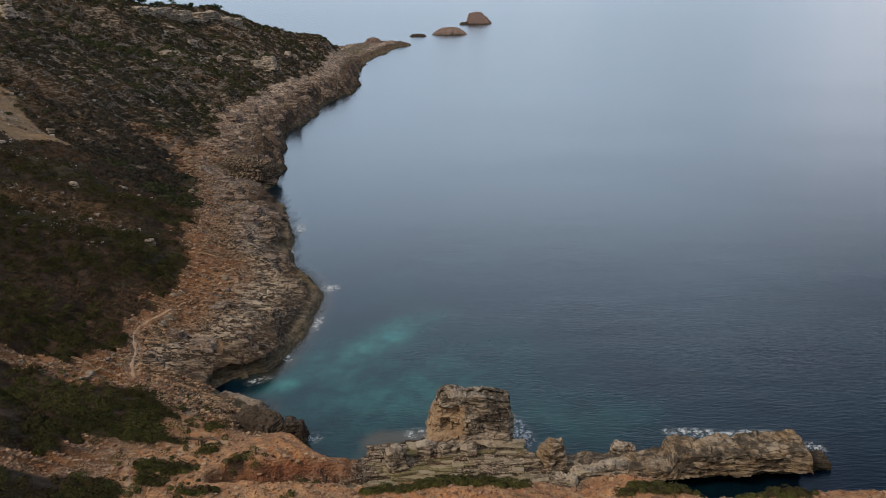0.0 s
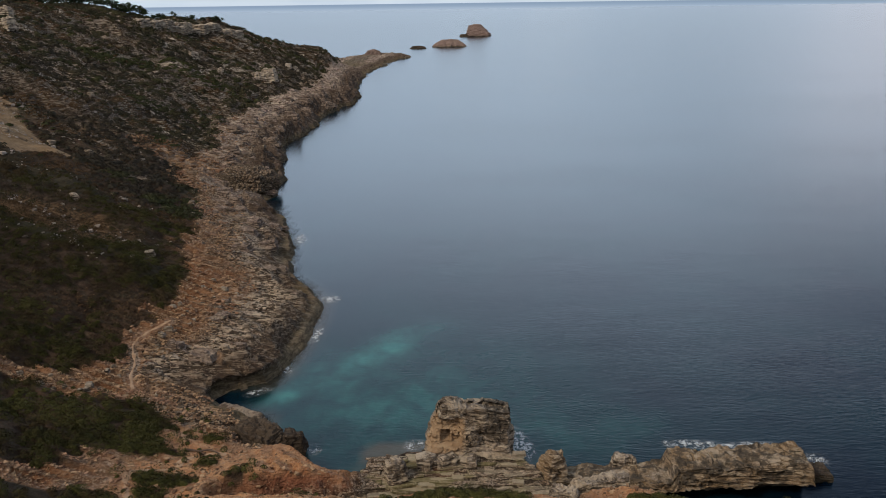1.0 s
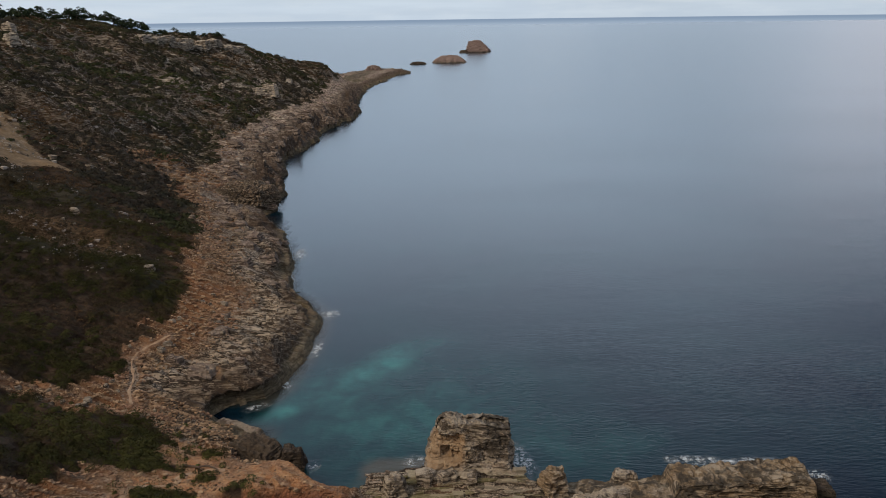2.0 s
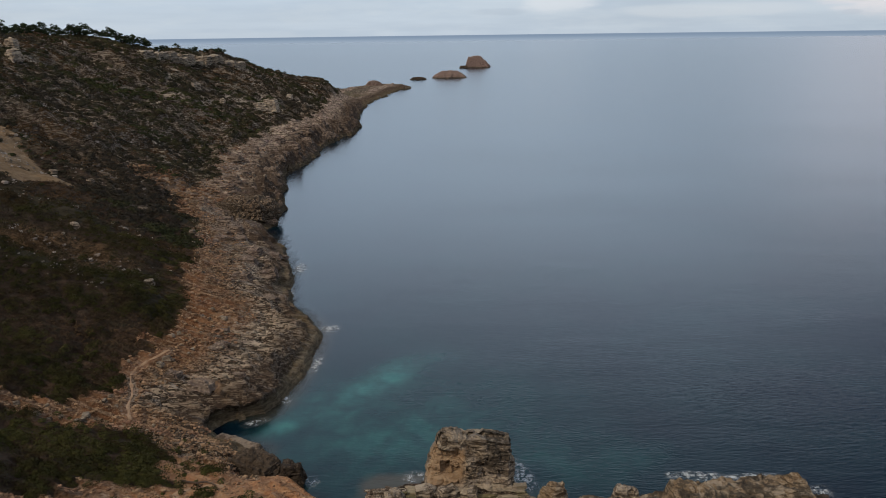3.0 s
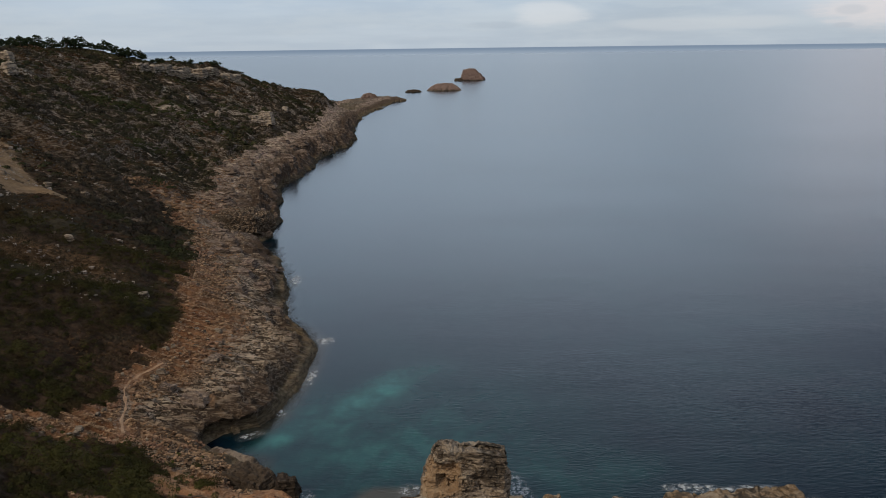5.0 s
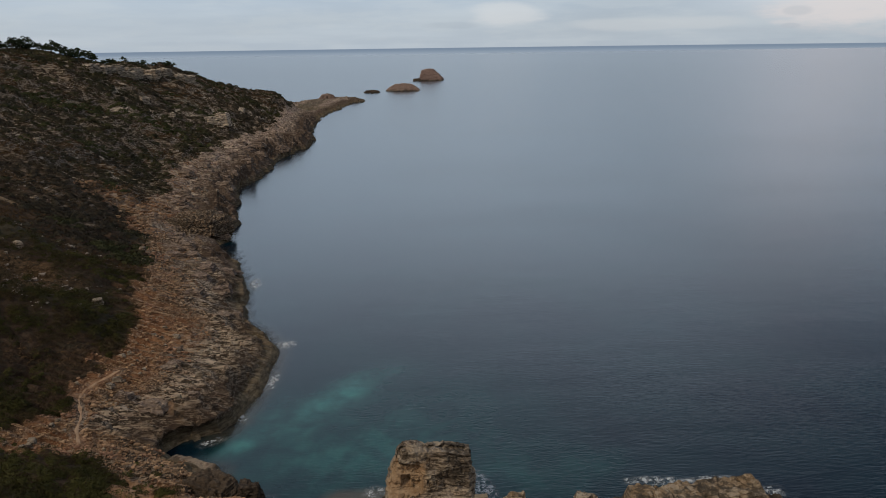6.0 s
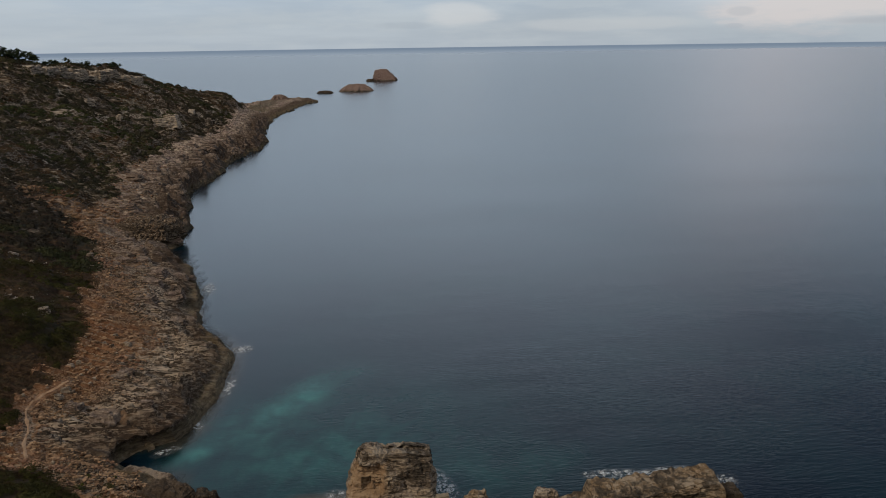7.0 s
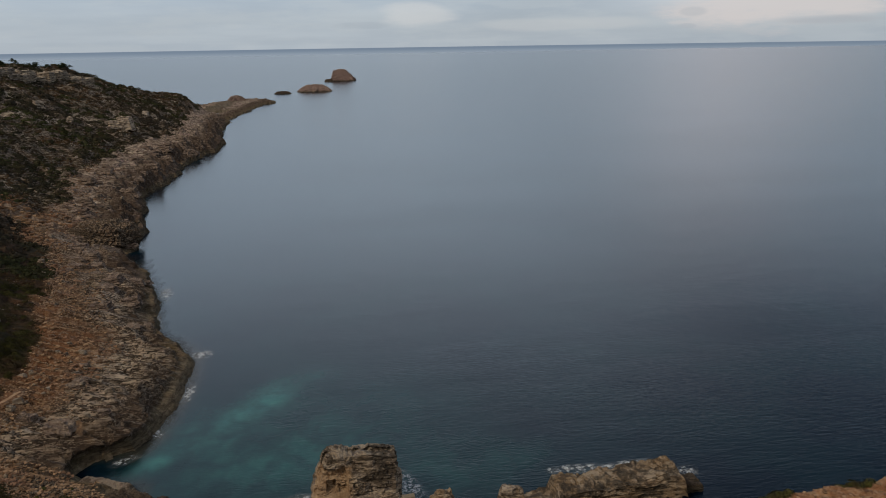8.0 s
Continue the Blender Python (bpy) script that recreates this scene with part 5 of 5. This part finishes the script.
def limb(p0, p1, r0, r1, sides=7):
    p0, p1 = Vector(p0), Vector(p1)
    q = (p1 - p0).to_track_quat("Z", "Y")
    rings = []
    for k in range(4):
        f = k / 3
        c = p0.lerp(p1, f) + Vector((math.sin(f * 5) * 0.06, math.cos(f * 4) * 0.06, 0)) * (p1 - p0).length * 0.3
        rr = r0 + (r1 - r0) * f
        rings.append([c + q @ Vector((rr * math.cos(6.2832 * j / sides), rr * math.sin(6.2832 * j / sides), 0)) for j in range(sides)])
    v = [p for ring in rings for p in ring]
    fs = [(k * sides + j, k * sides + (j + 1) % sides, (k + 1) * sides + (j + 1) % sides, (k + 1) * sides + j) for k in range(3) for j in range(sides)]
    return v, fs


def build_pine(seed, height, spread):
    r = np.random.default_rng(seed)
    tree = tagged(new("pine_tree"), "dark wind-bent pine with a flat crown on the ridge", "tree", "pines on the ridge")
    lean = (0.8 * (r.random() - 0.3), 0.6 * (r.random() - 0.5))
    top = (lean[0], lean[1], height * 0.72)
    V, F = limb((0, 0, -0.5), top, 0.17, 0.08)
    tips = []
    for k in range(7):
        a, f = k * 0.9 + r.random(), 0.45 + 0.08 * k
        s = (top[0] * f, top[1] * f, top[2] * f)
        e = (top[0] + spread * 0.75 * math.cos(a) * (0.6 + 0.4 * r.random()), top[1] + spread * 0.75 * math.sin(a), height * (0.42 + 0.45 * r.random()))
        v, fs = limb(s, e, 0.07, 0.03, 5)
        F += [tuple(i + len(V) for i in q) for q in fs]
        V += v
        tips.append(e)
    me = mesh_from("trunk", [tuple(p) for p in V], F)
    me.materials.append(MAT_BARK)
    new("trunk", smooth(me)).parent = tree
    pts = np.array(tips + [(top[0], top[1], height * 0.86)] * 2)
    pts = np.repeat(pts, 3, axis=0) + r.normal(size=(len(pts) * 3, 3)) * np.array((spread * 0.3, spread * 0.3, height * 0.10)) - np.array((0, 0, 0.5))
    C, N = clumps(pts, 0.7 + 0.6 * r.random(len(pts)), r, 60, 0.28)
    new("crown", leaf_mesh("crown", C, N, MAT_PINE)).parent = tree
    return tree


def dead_branch(x, y):
    """A bleached, forked branch lying on the ground."""
    knots = [(-2.2, 0.1), (-1.2, 0.35), (-0.3, 0.2), (0.6, 0.45), (1.5, 0.1), (2.3, -0.25)]
    V, F = [], []
    for k, ((ax, ay), (bx, by)) in enumerate(list(zip(knots[:-1], knots[1:])) + [((-0.3, 0.2), (0.3, -0.6)), ((0.6, 0.45), (1.2, 1.0))]):
        ends = [(x + px, y + py, float(ground_at(x + px, y + py)[0]) + 0.16) for px, py in ((ax, ay), (bx, by))]
        v, fs = limb(*ends, 0.15 - 0.014 * k, 0.136 - 0.014 * k)
        F += [tuple(i + len(V) for i in q) for q in fs]
        V += v
    me = smooth(mesh_from("dead_branch", [tuple(p) for p in V], F))
    me.materials.append(MAT_BARK)
    return tagged(new("dead_branch", me), "dark forked dead branch lying on the terrace", "branch")


dead_branch(-31.6, 79.0)
pines = [build_pine(300 + i, 4.6 + 0.7 * i, 2.0 + 0.45 * i) for i in range(4)]
rng = np.random.default_rng(9)
first = [True] * 4
RIDGE = [(-212, 352), (-212, 400), (-196, 425), (-176, 452), (-160, 485), (-146, 520)]
for i in range(46):
    f = (i + 0.8 * rng.random()) / 46 * (len(RIDGE) - 1)
    k = min(int(f), len(RIDGE) - 2)
    x = RIDGE[k][0] + (RIDGE[k + 1][0] - RIDGE[k][0]) * (f - k) + 5 * rng.random() - 2.5
    y = RIDGE[k][1] + (RIDGE[k + 1][1] - RIDGE[k][1]) * (f - k) + 5 * rng.random() - 2.5
    s = (0.75 + 0.5 * rng.random()) * (1.0 if f < 3 else 0.55)
    m = pose(x, y, float(ground_at(x, y)[0]) - 0.2, 0, 0, 360 * rng.random()) @ Matrix.Diagonal((s, s, s, 1))
    j = int(rng.integers(4))
    if first[j]:
        pines[j].matrix_world, first[j] = m, False
    else:
        copy_thing(pines[j], m).scale = (s, s, s)


# ---- foam where the swell breaks ----
def foam_material():
    n = Nodes("sea_foam")
    warp = n.noise(1.4, 4, 0.6)
    lace = n.cells(2.4, vec=n.mix(0.55, n.pos, n.t.nodes[warp.node.name].outputs["Color"]), feature="DISTANCE_TO_EDGE")
    small = n.cells(6.0, feature="DISTANCE_TO_EDGE")
    mask = n.math("MAXIMUM", n.ramp(lace, 0.13, 0.03), n.math("MULTIPLY", n.ramp(small, 0.16, 0.05), 0.8))
    mask = n.math("MULTIPLY", mask, n.ramp(n.noise(1.1, 4, 0.65), 0.40, 0.58))
    thick = n.attr("froth")
    mask = n.math("MAXIMUM", n.math("MULTIPLY", mask, n.ramp(thick, 0.05, 0.55)), n.math("MULTIPLY", n.ramp(thick, 0.45, 1.0), n.ramp(n.noise(2.2, 4, 0.7), 0.42, 0.56)))
    n.put(n.bsdf.inputs["Alpha"], n.math("MULTIPLY", mask, 0.75))
    return n.done(n.mix(n.noise(3, 3), (0.55, 0.60, 0.63), (0.82, 0.85, 0.87)), 0.8, 0.3)


MAT_FOAM = foam_material()


def foam(cx, cy, rx, ry, turn, much):
    """One lacy sheet of froth on the water, thinning out to its edge."""
    nx, ny = max(10, int(rx * 14)), max(8, int(ry * 14))
    u, v = np.meshgrid(np.linspace(-1.6, 1.6, nx), np.linspace(-1.6, 1.6, ny))
    c, s = math.cos(radians(turn)), math.sin(radians(turn))
    x, y = cx + u * rx * c - v * ry * s, cy + u * rx * s + v * ry * c
    froth = 0.68 * much * np.clip(1.1 - np.sqrt(u * u + v * v) / 1.5, 0, 1) * (0.55 + 0.9 * vnoise(x / 0.9, y / 0.6, seed=15))
    froth = froth * step(1.6, 1.2, np.abs(u)) * step(1.6, 1.2, np.abs(v))
    z = 0.03 + 0.10 * froth * vnoise(x / 0.4, y / 0.4, seed=16)
    idx = np.arange(x.size).reshape(x.shape)
    quads = np.stack([idx[:-1, :-1], idx[:-1, 1:], idx[1:, 1:], idx[1:, :-1]], -1).reshape(-1, 4)
    me = smooth(mesh_from("foam", np.stack([x, y, z], -1).reshape(-1, 3), quads))
    float_attribute(me, "froth", froth.reshape(-1))
    me.materials.append(MAT_FOAM)
    return tagged(new("foam", me), "white lacy foam where small waves break", "foam", kind="stuff")


for spot in ((-24.0, 140.3, 1.7, 1.7, 60, 1.3), (-24.2, 123, 0.9, 3.4, -5, 0.9), (-27.3, 110, 0.8, 2.0, 20, 0.8), (-30.4, 102.4, 2.0, 0.9, 30, 0.8), (-37.8, 181, 1.6, 4.5, 10, 0.8), (-35.8, 160, 0.8, 4.5, 12, 0.7),
             (10.6, 87.0, 1.5, 3.6, 14, 1.2), (13.6, 82.4, 0.9, 1.8, 0, 0.8), (35.0, 86.4, 3.4, 0.9, -4, 1.25), (42.6, 86.0, 3.6, 0.7, 2, 1.35), (50.6, 82.4, 1.6, 1.3, 15, 1.0),
             (-18.6, 86.4, 1.0, 1.4, 0, 0.6), (-4.4, 87.0, 1.6, 1.4, 10, 0.7)):
    foam(*spot)
